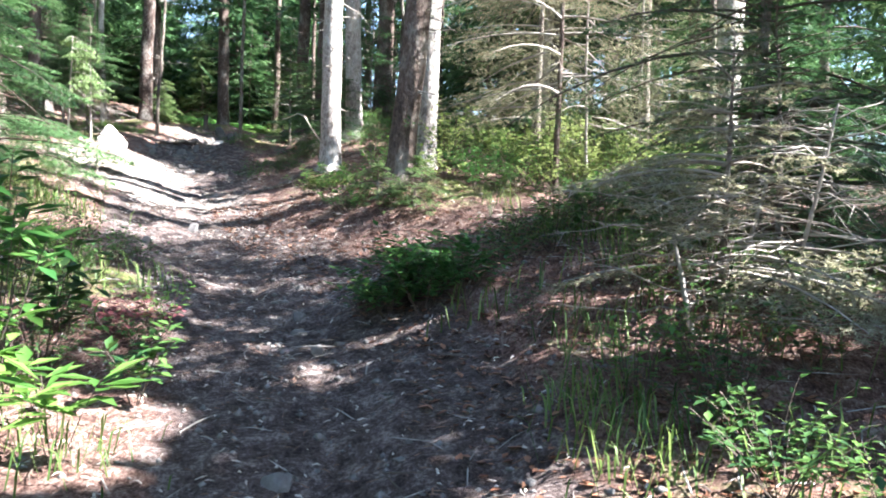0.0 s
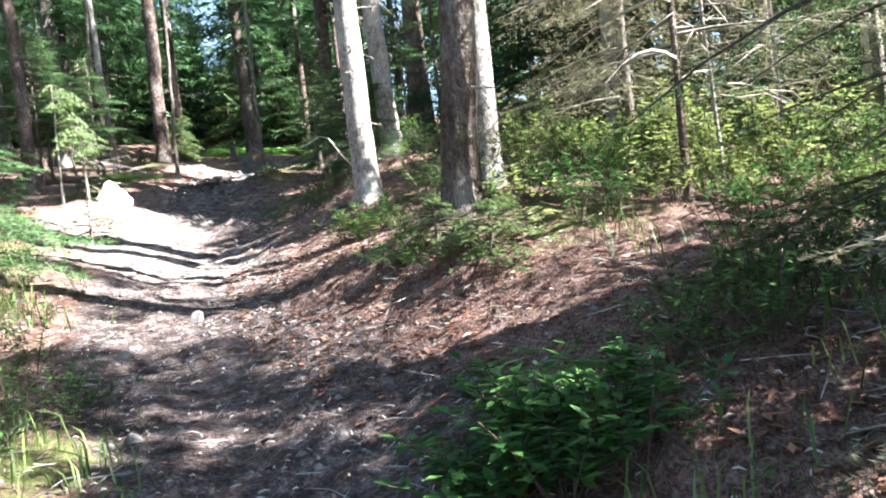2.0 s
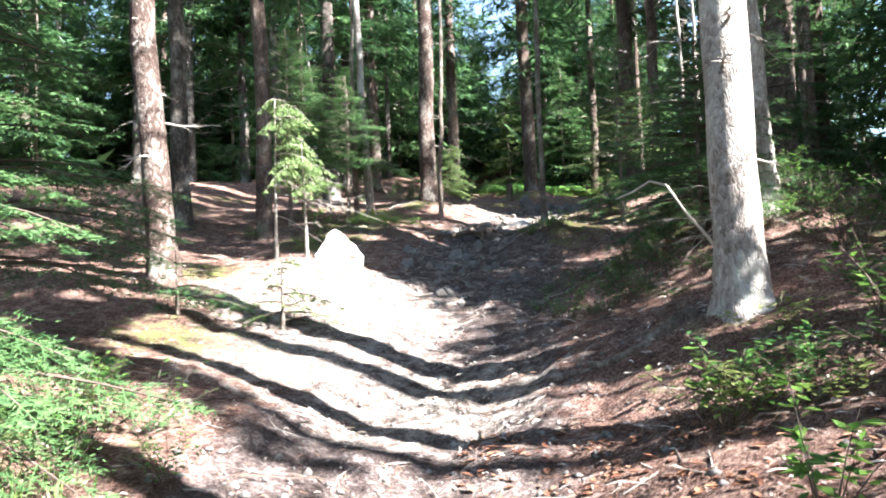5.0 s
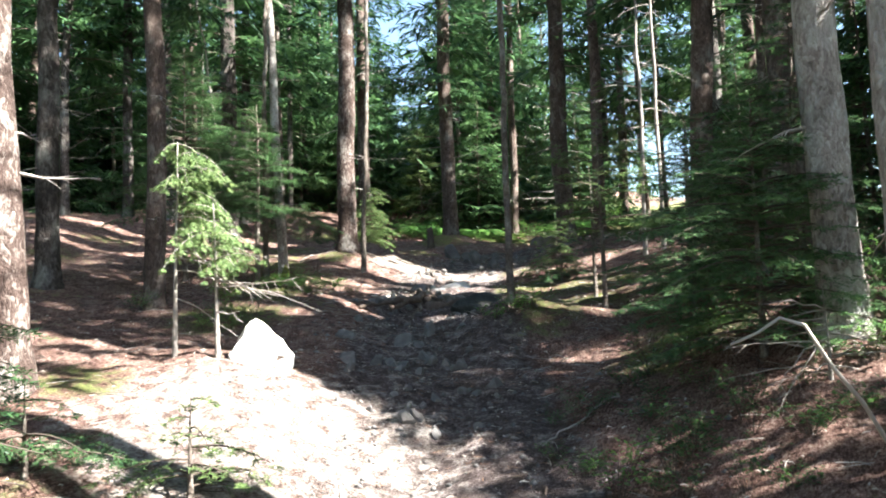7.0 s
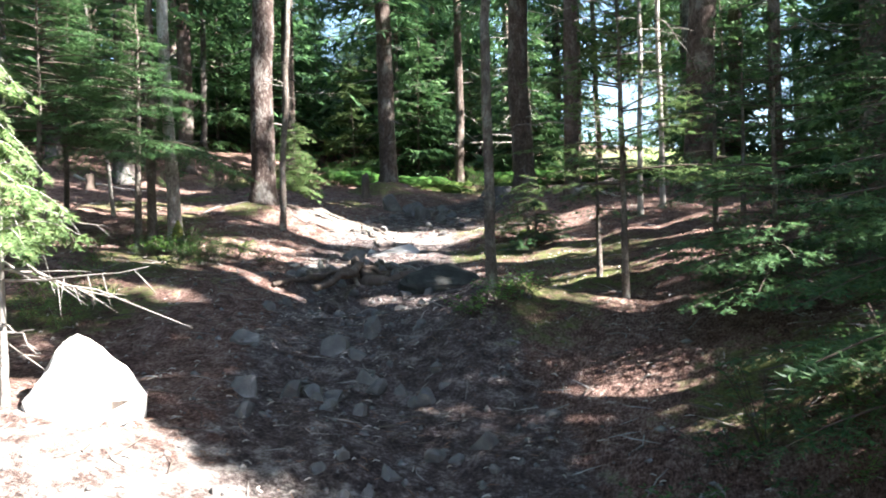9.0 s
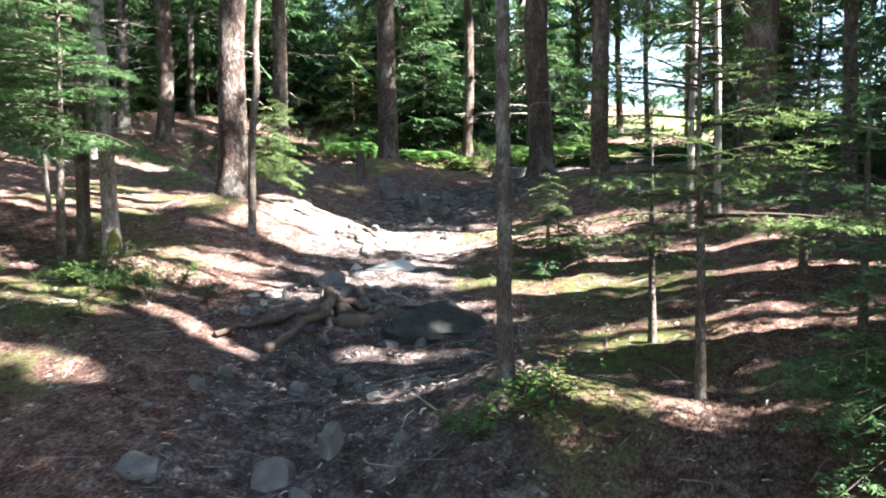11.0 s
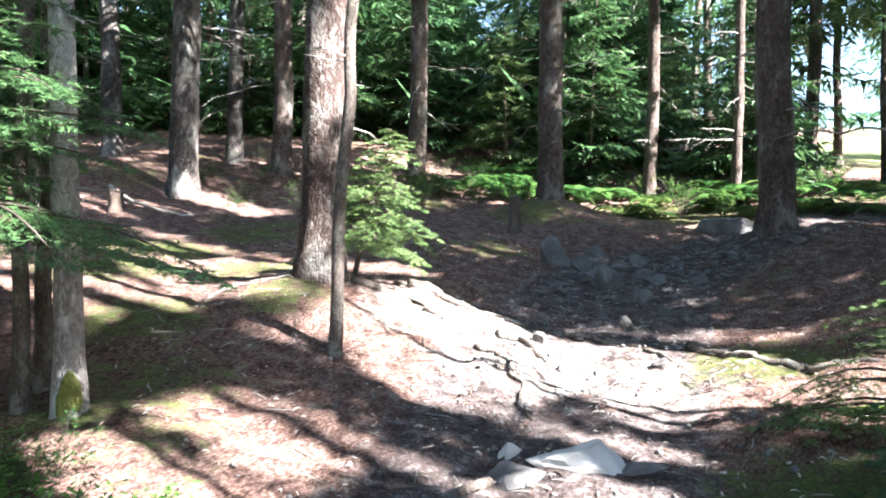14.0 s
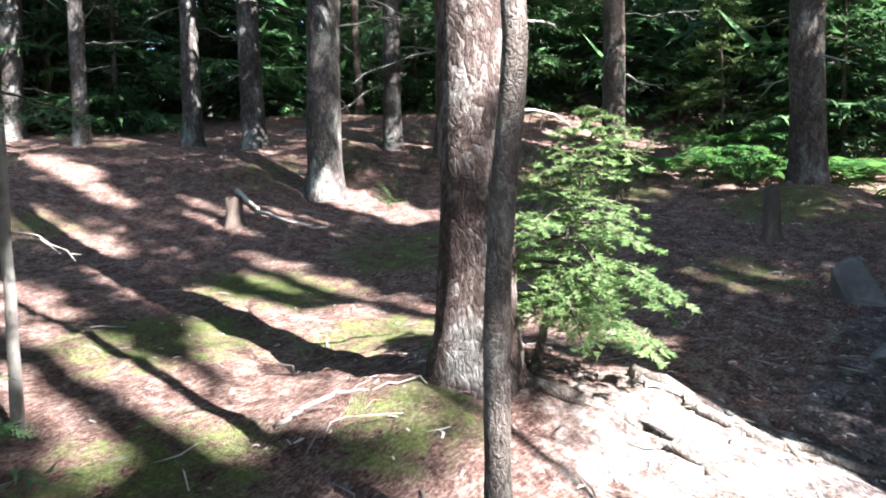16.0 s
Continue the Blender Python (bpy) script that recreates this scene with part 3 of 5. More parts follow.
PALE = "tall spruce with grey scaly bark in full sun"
NAMED = [
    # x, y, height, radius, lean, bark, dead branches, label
    (-0.73, 11.42, 15, 0.118, (-0.015, 0.0), BARK_PALE_LIT, 10, "tall spruce beside the trail, sunlight put into its pale scaly bark"),
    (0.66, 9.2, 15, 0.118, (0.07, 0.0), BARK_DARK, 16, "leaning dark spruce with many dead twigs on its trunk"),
    (-0.97, 13.12, 16, 0.115, (-0.04, 0.0), BARK_PALE_LIT, 5, "slender grey spruce on the bank"),
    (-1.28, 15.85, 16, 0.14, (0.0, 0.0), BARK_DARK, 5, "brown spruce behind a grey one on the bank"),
    (-5.40, 11.60, 13, 0.12, (-0.12, 0.02), BARK_FLAKY, 8, "spruce leaning over the trail with a mossy foot"),
    (-7.52, 18.66, 16, 0.142, (-0.02, 0.03), BARK_FLAKY, 6, "thick spruce with flaking bark on a root mound"),
    (-8.47, 24.42, 17, 0.165, (-0.01, 0.0), BARK_DARK, 6, "straight dark spruce with a swollen foot"),
    (-5.40, 23.00, 17, 0.17, (-0.02, 0.0), BARK_DARK, 6, "dark spruce beside the rocky trail"),
    (-4.15, 20.60, 15, 0.095, (0.0, 0.0), BARK_DARK, 8, "slim dark spruce at the edge of the trail"),
    (-12.20, 21.50, 16, 0.18, (-0.02, 0.0), BARK_FAR, 4, "grey spruce standing among bare needles"),
    (-2.60, 20.30, 15, 0.17, (0.05, 0.0), BARK_DARK, 10, "dark spruce behind two thin dead stems"),
    (0.64, 10.45, 15, 0.10, (0.03, 0.0), BARK_PALE_LIT, 12, "spruce close behind a dark one, sunlight put into its pale bark"),
    (-9.10, 14.75, 15, 0.13, (-0.05, 0.02), BARK_FAR, 8, "spruce with sun flecks on its grey bark"),
    (-12.7, 23.8, 16, 0.15, (0.0, 0.0), BARK_DARK, 5, "dark spruce deep in the wood"),
    (-14.3, 22.0, 16, 0.14, (-0.03, 0.0), BARK_FAR, 5, "straight grey spruce deep in the wood"),
    (-15.3, 21.7, 15, 0.12, (0.0, 0.0), BARK_FAR, 5, "straight spruce deep in the wood"),
    (-15.9, 20.5, 15, 0.10, (0.02, 0.0), BARK_FAR, 5, "slim spruce deep in the wood"),
    (-13.5, 23.6, 15, 0.12, (0.0, 0.0), BARK_FAR, 6, "dark spruce deep in the wood"),
    (-17.8, 20.3, 15, 0.15, (0.0, 0.0), BARK_FAR, 5, "dark spruce beyond sunny needles"),
    (-11.4, 25.6, 16, 0.15, (0.0, 0.0), BARK_DARK, 5, "dark spruce before sunny greenery"),
    (-8.0, 27.2, 15, 0.10, (0.0, 0.0), BARK_DARK, 10, "slim spruce with dead twigs before sunny greenery"),
    (-6.6, 26.8, 15, 0.07, (0.0, 0.0), BARK_DARK, 8, "thin spruce before sunny greenery"),
    (-1.7, 20.7, 15, 0.07, (0.0, 0.0), BARK_DARK, 8, "thin dark spruce beside the bank"),
    (-7.0, 14.3, 14, 0.10, (0.0, 0.0), BARK_DARK, 8, "dark spruce behind a leaning one"),
    (-3.3, 30.5, 15, 0.12, (0.0, 0.0), BARK_DARK, 8, "dark spruce at the edge of a sunny glade"),
    (-7.20, 16.65, 11, 0.06, (-0.035, 0.0), BARK_PALE_LIT, 8, "thin grey spruce in a clump with a mossy foot"),
]
for seed, (x, y, height, radius, lean, mat, dead, label) in enumerate(NAMED):
    back = y > 19
    tree("spruce_tree", x, y, height, radius, 100 + seed, mat, label, lean, dead + (14 if seed < 2 else 6), low=(3.0 if back else 4.4) + 0.7 * (seed % 3),
         reach=1.7 if radius > 0.09 else 1.1, dead_len=(0.08, 0.55) if not back else (0.3, 1.1), dead_low=0.7)


# added trees whose high crowns keep the sun off the needles further left
for k, (x, y, height, low) in enumerate([(0.5, 19.6, 17, 9.0), (0.8, 21.5, 17, 9.5), (1.4, 18.0, 17, 10.0)]):
    tree("spruce_tree", x, y, height, 0.14, 300 + k, BARK_DARK, "tall spruce added beside the bank, its high crown for shade", (0.0, 0.0), 6, low=low, reach=2.2)
tree("spruce_tree", -3.1, 29.6, 13, 0.08, 310, BARK_DARK, "green spruce before a bright meadow", (0.0, 0.0), 4, low=3.0, reach=1.9, leaves=NEEDLE_MID, cut=False, crown_thin=0.3)
tree("spruce_tree", -4.9, 31.0, 12, 0.07, 311, BARK_DARK, "green spruce before a bright meadow", (0.0, 0.0), 4, low=3.4, reach=1.7, leaves=NEEDLE_MID, cut=False, crown_thin=0.3)

for k, (x, y) in enumerate([(-4.2, 33.5), (-5.9, 33.2), (-2.6, 34.5)]):
    tree("spruce_tree", x, y, 13, 0.09, 312 + k, BARK_DARK, "green spruce before a bright meadow", (0.0, 0.0), 4, low=3.0, reach=2.1, leaves=NEEDLE_MID, cut=False, crown_thin=0.15)


# ---- the wood all round ----
def in_clearing(x, y):
    """An old felling behind the sunny edge, where only young trees grow."""
    away, bearing = math.hypot(x + 4, y - 14), math.degrees(math.atan2(-(x + 4), y - 14))
    return 16.5 < away < 50 and 22 < bearing < 34


def forest():
    rng = np.random.RandomState(77)
    taken = [(row[0], row[1]) for row in NAMED]
    spots = []
    for _ in range(9000):
        x, y = rng.uniform(-32, 24), rng.uniform(-14, 44)
        gap = float(trail_gap(np.float64(x), np.float64(y)))
        if gap < (4.2 if x < np.interp(y, TRAIL[:, 1], TRAIL[:, 0]) else 4.8):
            continue
        if -19 < x < -7 and 11 < y < 25.5 or -12 < x < -5 and 22 < y < 29 or 0.3 < x < 4.8 and 3 < y < 11:
            continue
        if -6.0 < x < 0.5 and 21 < y < 44 and abs(x + 2.6 - 0.02 * y) < 2.6:
            continue
        if x > -9 and 33 < y < 47 and x < 12 or in_clearing(x, y):
            continue
        space = (1.9 + 0.055 * math.hypot(x + 4, y - 14)) * (0.72 if x < -13 and y > 8 else 1)
        if all((x - a) ** 2 + (y - b) ** 2 > space * space for a, b in taken):
            taken.append((x, y))
            spots.append((x, y))
    # first row: trees added to shade the trail; second row: to close the view
    spots = [(6.2, 4.2), (7.8, 5.6), (6.8, 2.4), (9.2, 4.0), (5.6, 6.4), (1.5, 15.6), (3.0, 14.0), (4.4, 16.2), (2.6, 17.4), (1.2, 21.7), (2.6, 22.6), (0.2, 23.0),
             (-3.0, 27.6), (-2.2, 25.2), (-1.0, 28.0), (-3.4, 31.5), (-0.4, 25.4), (0.8, 30.0), (-6.9, 32.0)] + spots
    kinds = []
    for k, (x, y) in enumerate(spots):
        near = -11 < x < 16 and 2 < y < 28.5
        if near:
            tree("spruce_tree", x, y, rng.uniform(11, 16), rng.uniform(0.08, 0.16), 900 + k, [BARK_FAR, BARK_DARK, BARK_PALE_LIT][k % 3],
                 "slender spruce with bare lower branches in the dense wood", (rng.normal(0, 0.02), rng.normal(0, 0.02)), 5, low=rng.uniform(1.8, 3.6), reach=1.9, sides=10,
                 group="spruces of the wood", crown_thin=0.2)
        elif len(kinds) < 8:
            kinds.append(tree("spruce_tree", x, y, rng.uniform(10, 16), rng.uniform(0.07, 0.16), 900 + k, [BARK_FAR, BARK_DARK][k % 2],
                 "tall spruce of the dense wood behind", (rng.normal(0, 0.02), rng.normal(0, 0.02)), 4, low=rng.uniform(1.2, 3.5), reach=2.2, sides=8, gap=0.55, step=0.85,
                 group="spruces of the wood", crown_thin=0.1, cut=False))
        else:
            o = kinds[rng.randint(len(kinds))]
            m = Matrix.LocRotScale(on_land(x, y), Euler((0, 0, rng.uniform(0, 6.28))), None)
            c = copy_thing(o, m)
            s = rng.uniform(0.8, 1.25) * (0.7 if x > 13 else 1)
            c.scale = (s, s, s)


forest()


def far_wood():
    """The wood beyond, all round, joined."""
    rng = np.random.RandomState(5)
    kinds = []
    for k in range(4):
        v, f, w = crown(rng, lambda h: np.array([0, 0, h]), 0.4, 14.0, 3.0, 4, 1.25, 0.2, 0, 0.05, 1.15, 0.6)
        kinds.append(v)
    leaves, trunks = [], []
    for _ in range(165):
        a, d = rng.uniform(0, 2 * np.pi), rng.uniform(27, 62)
        x, y = -5 + d * math.cos(a), 14 + d * math.sin(a)
        if -9 < x < 10 and 30 < y < 50 or in_clearing(x, y):
            continue
        p = np.array(on_land(x, y))
        s = rng.uniform(0.8, 1.2)
        leaves.append(kinds[rng.randint(4)] * s * np.array([rng.choice([-1, 1]), 1, 1]) + p)
        trunks.append(tube(p + np.array([[0, 0, -0.3], [0, 0, 6.0], [0, 0, 13.0 * s]]), [0.16, 0.1, 0.02], 6))
    v = np.vstack(leaves)
    tagged(new("far_wood", fast_mesh("far_wood", v, np.arange(len(v)).reshape(-1, 3), NEEDLE_FAR)), "dense dark spruce wood in the distance", "forest", kind="stuff")
    tagged(new("far_trunks", quads_to("far_trunks", trunks, BARK_FAR)), "grey trunks of the distant spruce wood", "forest", kind="stuff")


far_wood()

# ---- young spruces ----
def young_spruce(x, y, height, reach, seed, label, low=0.25, mat=None, fine=20, lean=(0.0, 0.0), per_turn=5, step=0.16, droop=0.25, thin=0.0, radius=None, gap=0.085, shape=0.8, top=1.0, hang=0.2, lift=0.3, stem_mat=None, group="", spare=0.0):
    rng = np.random.RandomState(seed)
    root = new("young_spruce")
    root.location = on_land(x, y)
    tagged(root, label, "young spruce", group)
    v, f, axis, rad = stem(rng, height, radius or 0.012 + 0.006 * height, lean, 8, 0.2, 0.2, 0.008, 0.9)
    part("trunk", quads_to("trunk", [(v, f)], stem_mat or BARK_THIN), root)
    cv, cf, wood = crown(rng, axis, low, height * top, reach, per_turn, step, droop, fine, thin, gap, shape, lift, hang)
    if height > 2.5 and fine:
        cv = in_shade(cv, root.location, spare)
        wood = shaded_wood(wood, root.location, spare)
        cf = np.arange(len(cv)).reshape(-1, 3)
    tagged(part("crown", fast_mesh("crown", cv, cf, mat or NEEDLE), root), kind="stuff")
    tagged(part("twig", quads_to("twig", wood, TWIG_DEAD if mat == NEEDLE_DRY else TWIG_DARK), root), kind="stuff")
    return root


def drooping_sapling(x, y, height, low, reach, seed, label, bearing, lean):
    """A thin bare stem under a crown of hanging boughs that grow to one side."""
    rng = np.random.RandomState(seed)
    root = new("young_spruce")
    root.location = on_land(x, y)
    tagged(root, label, "young spruce")
    v, f, axis, rad = stem(rng, height, 0.017, lean, 8, 0.15, 0.2, 0.01, 0.8)
    part("trunk", quads_to("trunk", [(v, f)], TWIG_DEAD), root)
    nv, wood = [], []
    for h in np.arange(low, height, 0.085):
        for _ in range(rng.randint(2, 5)):
            a = bearing + rng.normal(0, 1.15)
            l = reach * rng.uniform(0.35, 1.25) * (0.55 + 0.45 * (height - h) / (height - low))
            v, f, line = bough(rng, axis(h), np.array([math.cos(a), math.sin(a), 0.0]), l, rng.uniform(0.35, 1.25), 15, 0.06, rng.uniform(0.1, 0.5), 0.75)
            nv.append(v)
            wood.append(tube(line, (0.003 + 0.005 * l) * np.linspace(1, 0.2, 6), 3, cap=False))
    v = np.vstack(nv)
    tagged(part("crown", fast_mesh("crown", v, np.arange(len(v)).reshape(-1, 3), NEEDLE_PALE_LIT), root), kind="stuff")
    tagged(part("twig", quads_to("twig", wood, TWIG_DEAD), root), kind="stuff")
    for k in range(5):
        a = bearing + rng.normal(0, 0.7)
        way = unit(np.array([math.cos(a), math.sin(a), rng.uniform(-0.4, 0.1)]))
        part("dead_branch", quads_to("dead_branch", [dead_branch(rng, axis(low * rng.uniform(0.45, 0.95)), way, rng.uniform(0.3, 0.75), 0.006)], TWIG_DEAD), root)
    return root


def dead_spruce(x, y, height, radius, seed, label, boughs=40, length=(0.4, 1.3), low=0.5, mat=None, lean=(0.0, 0.0), twig=None):
    """A bare stem full of dead branches."""
    rng = np.random.RandomState(seed)
    root = new("dead_spruce")
    root.location = on_land(x, y)
    tagged(root, label, "dead tree")
    v, f, axis, rad = stem(rng, height, radius, lean, 9, 0.2, 0.2, 0.01, 0.7)
    part("trunk", quads_to("trunk", [(v, f)], mat or TWIG_DEAD), root)
    for k in range(boughs):
        h = low + (height - low) * (k + rng.rand()) / boughs
        a = rng.uniform(0, 2 * np.pi)
        way = unit(np.array([math.cos(a), math.sin(a), rng.uniform(-0.2, 0.35)]))
        b = dead_branch(rng, axis(h), way, rng.uniform(*length) * (1.15 - 0.6 * h / height), 0.008 if height > 1.2 else 0.0048)
        part("dead_branch", quads_to("dead_branch", [b], twig or TWIG_DEAD), root)
    return root


drooping_sapling(-5.05, 12.55, 1.45, 0.85, 0.52, 1, "drooping pale green spruce sapling on a bare stem", 0.44, (0.01, 0.02))
drooping_sapling(-4.72, 12.6, 1.05, 0.65, 0.36, 2, "thin drooping spruce sapling behind a rock", 0.3, (0.0, 0.0))
young_spruce(-1.95, 14.7, 1.5, 0.65, 3, "small green young spruce on the bank", 0.2, NEEDLE_MID, 10, per_turn=7, step=0.14, droop=0.2)
young_spruce(-1.37, 13.1, 1.45, 0.75, 26, "dense green young spruce in front of a grey trunk", 0.15, NEEDLE_MID, 12, per_turn=8, step=0.1, droop=0.25, shape=0.6)
young_spruce(-1.2, 14.75, 2.3, 0.9, 4, "dark young spruce beside a trunk", 0.3, NEEDLE, 10, per_turn=6, step=0.16)
young_spruce(-2.77, 15.25, 1.9, 0.7, 5, "thin shaded spruce sapling with sparse boughs", 0.7, NEEDLE_PALE_LIT, 12, per_turn=5, step=0.16, droop=0.1)
young_spruce(-2.1, 15.9, 1.5, 0.5, 6, "small shaded spruce sapling", 0.5, NEEDLE, 9, per_turn=4, step=0.18)
young_spruce(-2.3, 16.9, 1.6, 0.6, 7, "small shaded spruce sapling", 0.5, NEEDLE, 8, per_turn=5, step=0.18)
young_spruce(-3.05, 16.0, 1.3, 0.45, 8, "small shaded spruce sapling", 0.55, NEEDLE, 8, per_turn=4, step=0.18)
young_spruce(-7.3, 16.26, 2.3, 0.85, 9, "young spruce with boughs spread over bare stems", 0.95, NEEDLE_MID, 13, spare=1.0, per_turn=8, step=0.14, radius=0.035)
young_spruce(-8.6, 16.7, 3.2, 0.9, 10, "young spruce with a bare lower stem", 1.2, NEEDLE, 8, per_turn=6, step=0.22, radius=0.03)
young_spruce(-8.3, 16.1, 3.0, 1.1, 11, "young spruce with a bare lower stem", 1.0, NEEDLE_MID, 11, spare=1.0, per_turn=8, step=0.16, radius=0.03)
young_spruce(-7.5, 18.98, 1.0, 0.43, 12, "bright green spruce sapling leaning out beside a thick trunk", 0.3, NEEDLE_PALE_LIT, 18, (0.2, 0.14), 7, 0.09, 0.4, gap=0.06, shape=0.5)
# lit tone for the sunlit seedling, dark tone for its shaded neighbour
young_spruce(-4.2, 18.45, 0.6, 0.5, 13, "low sunlit spruce seedling", 0.12, NEEDLE_PALE_LIT, 12, per_turn=6, step=0.09, droop=0.4)
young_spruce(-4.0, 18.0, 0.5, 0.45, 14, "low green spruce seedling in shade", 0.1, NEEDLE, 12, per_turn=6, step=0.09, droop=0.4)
young_spruce(-2.9, 8.35, 2.4, 1.05, 15, "young spruce with broad light green boughs beside the trail", 0.3, NEEDLE_MID, 13, per_turn=7, step=0.14, droop=0.25)
young_spruce(-3.9, 9.4, 3.0, 1.0, 16, "young spruce leaning over a sunny slope", 0.6, NEEDLE, 9, per_turn=6, step=0.2)
young_spruce(-2.6, 7.3, 3.4, 1.1, 17, "young spruce with hanging boughs", 1.4, NEEDLE, 10, per_turn=5, step=0.2, droop=0.35)
young_spruce(2.05, 9.1, 4.2, 1.5, 18, "sparse spruce with sunlit dry boughs", 0.8, NEEDLE_DRY, 8, per_turn=6, step=0.2, droop=0.2, thin=0.15, spare=0.5, gap=0.1, radius=0.026, stem_mat=BARK_DARK)
young_spruce(3.4, 7.7, 3.9, 1.6, 19, "dense dark spruce close to the trail", 0.4, NEEDLE, 9, spare=0.55, per_turn=7, step=0.2, droop=0.3, gap=0.11, radius=0.05)
young_spruce(4.2, 9.3, 4.6, 1.6, 20, "dense green spruce beside dry branches", 0.5, NEEDLE_PALE_LIT, 8, spare=0.12, per_turn=7, step=0.22, droop=0.25, gap=0.13, radius=0.05)
young_spruce(2.9, 11.3, 4.2, 1.3, 21, "sunlit green spruce near the bank", 0.6, NEEDLE_PALE_LIT, 8, spare=0.1, per_turn=6, step=0.22, gap=0.13, radius=0.05)
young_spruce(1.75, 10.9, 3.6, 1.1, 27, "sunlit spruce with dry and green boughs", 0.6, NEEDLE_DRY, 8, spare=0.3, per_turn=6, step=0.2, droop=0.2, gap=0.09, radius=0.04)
young_spruce(3.5, 10.5, 4.0, 1.3, 28, "sunlit light green spruce behind dry branches", 0.5, NEEDLE_PALE_LIT, 8, spare=0.12, per_turn=6, step=0.22, gap=0.13, radius=0.05)
young_spruce(2.95, 6.0, 1.25, 0.85, 29, "half dead low spruce with dry grey-green boughs", 0.15, NEEDLE_DRY, 10, per_turn=6, step=0.13, droop=0.25, thin=0.1)
young_spruce(3.35, 6.75, 1.6, 0.9, 30, "low shaded dark green spruce", 0.2, NEEDLE, 10, per_turn=6, step=0.14, droop=0.25, thin=0.1)
young_spruce(0.97, 8.48, 0.36, 0.42, 22, "low bright spruce seedling at the foot of a trunk", 0.08, NEEDLE_PALE_LIT, 13, per_turn=7, step=0.07, droop=0.45)
young_spruce(0.6, 8.72, 0.3, 0.42, 23, "low bright green spruce seedling", 0.08, NEEDLE_PALE_LIT, 13, per_turn=6, step=0.07, droop=0.45)
young_spruce(-3.7, 11.25, 0.45, 0.55, 24, "low sparse spruce seedling on sunny needles", 0.1, NEEDLE_PALE_LIT, 10, per_turn=4, step=0.1, droop=0.4)
young_spruce(-4.35, 10.9, 0.4, 0.5, 25, "low sparse spruce seedling on sunny needles", 0.1, NEEDLE, 10, per_turn=4, step=0.1, droop=0.4)
dead_spruce(2.8, 10.3, 3.6, 0.018, 40, "bleached dead spruce with bare twigs", 26)
dead_spruce(2.3, 9.6, 3.0, 0.014, 41, "dead stem full of pale dry twigs", 34, (0.5, 1.5))
dead_spruce(3.15, 6.7, 0.9, 0.015, 42, "fallen tangle of pale dry branches", 44, (0.5, 1.2), 0.05, lean=(0.3, 0.2))
dead_spruce(2.8, 5.8, 0.7, 0.012, 46, "tangle of bleached dry branches on the bank", 40, (0.4, 1.0), 0.03, lean=(-0.2, 0.2))
dead_spruce(3.25, 6.1, 0.9, 0.014, 47, "tangle of bleached dry branches on the bank", 40, (0.4, 1.1), 0.05, lean=(0.2, -0.2))
dead_spruce(-1.05, 12.65, 0.35, 0.01, 45, "low tangle of dry brush on the bank", 18, (0.3, 0.7), 0.03)
dead_spruce(-3.05, 18.45, 5.5, 0.028, 43, "thin bleached dead stem with pale twigs", 22, (0.4, 1.1), 1.1)
dead_spruce(-2.85, 18.6, 5.5, 0.028, 44, "thin bleached dead stem with pale twigs", 20, (0.4, 1.1), 1.1, lean=(0.01, 0.0))


def plain_stem(x, y, height, radius, seed, label, mat, lean=(0, 0), dead=3):
    rng = np.random.RandomState(seed)
    root = new("thin_tree")
    root.location = on_land(x, y)
    tagged(root, label, "tree")
    v, f, axis, rad = stem(rng, height, radius, lean, 14, 0.18, 0.25, 0.012, 0.6)
    part("trunk", quads_to("trunk", [(v, f)], mat), root)
    for k in range(dead):
        h = rng.uniform(0.5, 3.0)
        a = rng.uniform(0, 6.28)
        way = np.array([math.cos(a), math.sin(a), 0.1])
        part("dead_branch", quads_to("dead_branch", [dead_branch(rng, axis(h), way, rng.uniform(0.1, 0.35), 0.006)], TWIG_DEAD), root)
    if height < 4:
        return root
    cv, cf, wood = crown(rng, axis, height * 0.62, height, 0.9, 5, 0.35, 0.25, 0, 0.2, 0.12)
    cv = in_shade(cv, root.location)
    tagged(part("crown", fast_mesh("crown", cv, np.arange(len(cv)).reshape(-1, 3), NEEDLE_FAR), root), kind="stuff")
    return root


plain_stem(-3.51, 14.93, 8.5, 0.031, 50, "slender dark pole of a spruce beside the trail", BARK_THIN, (-0.012, 0.0), 5)
plain_stem(-6.83, 17.97, 8.0, 0.036, 51, "slender knobbly spruce pole in front of a thick trunk", BARK_THIN, (0.025, 0.025), 6)
plain_stem(-7.4, 16.55, 7.0, 0.035, 52, "thin dark stem of a mossy clump", BARK_THIN, (-0.02, 0.0), 3)
plain_stem(-7.55, 16.75, 2.2, 0.04, 53, "broken grey stem of a mossy clump", BARK_THIN, (0.0, 0.0), 2)
plain_stem(-8.66, 17.42, 6.0, 0.022, 56, "thin pale leaning stem among bare needles", TWIG_DEAD, (-0.16, 0.02), 3)
plain_stem(-1.2, 16.7, 9.0, 0.035, 55, "thin spruce pole on the bank", BARK_THIN, (0.0, 0.0), 6)


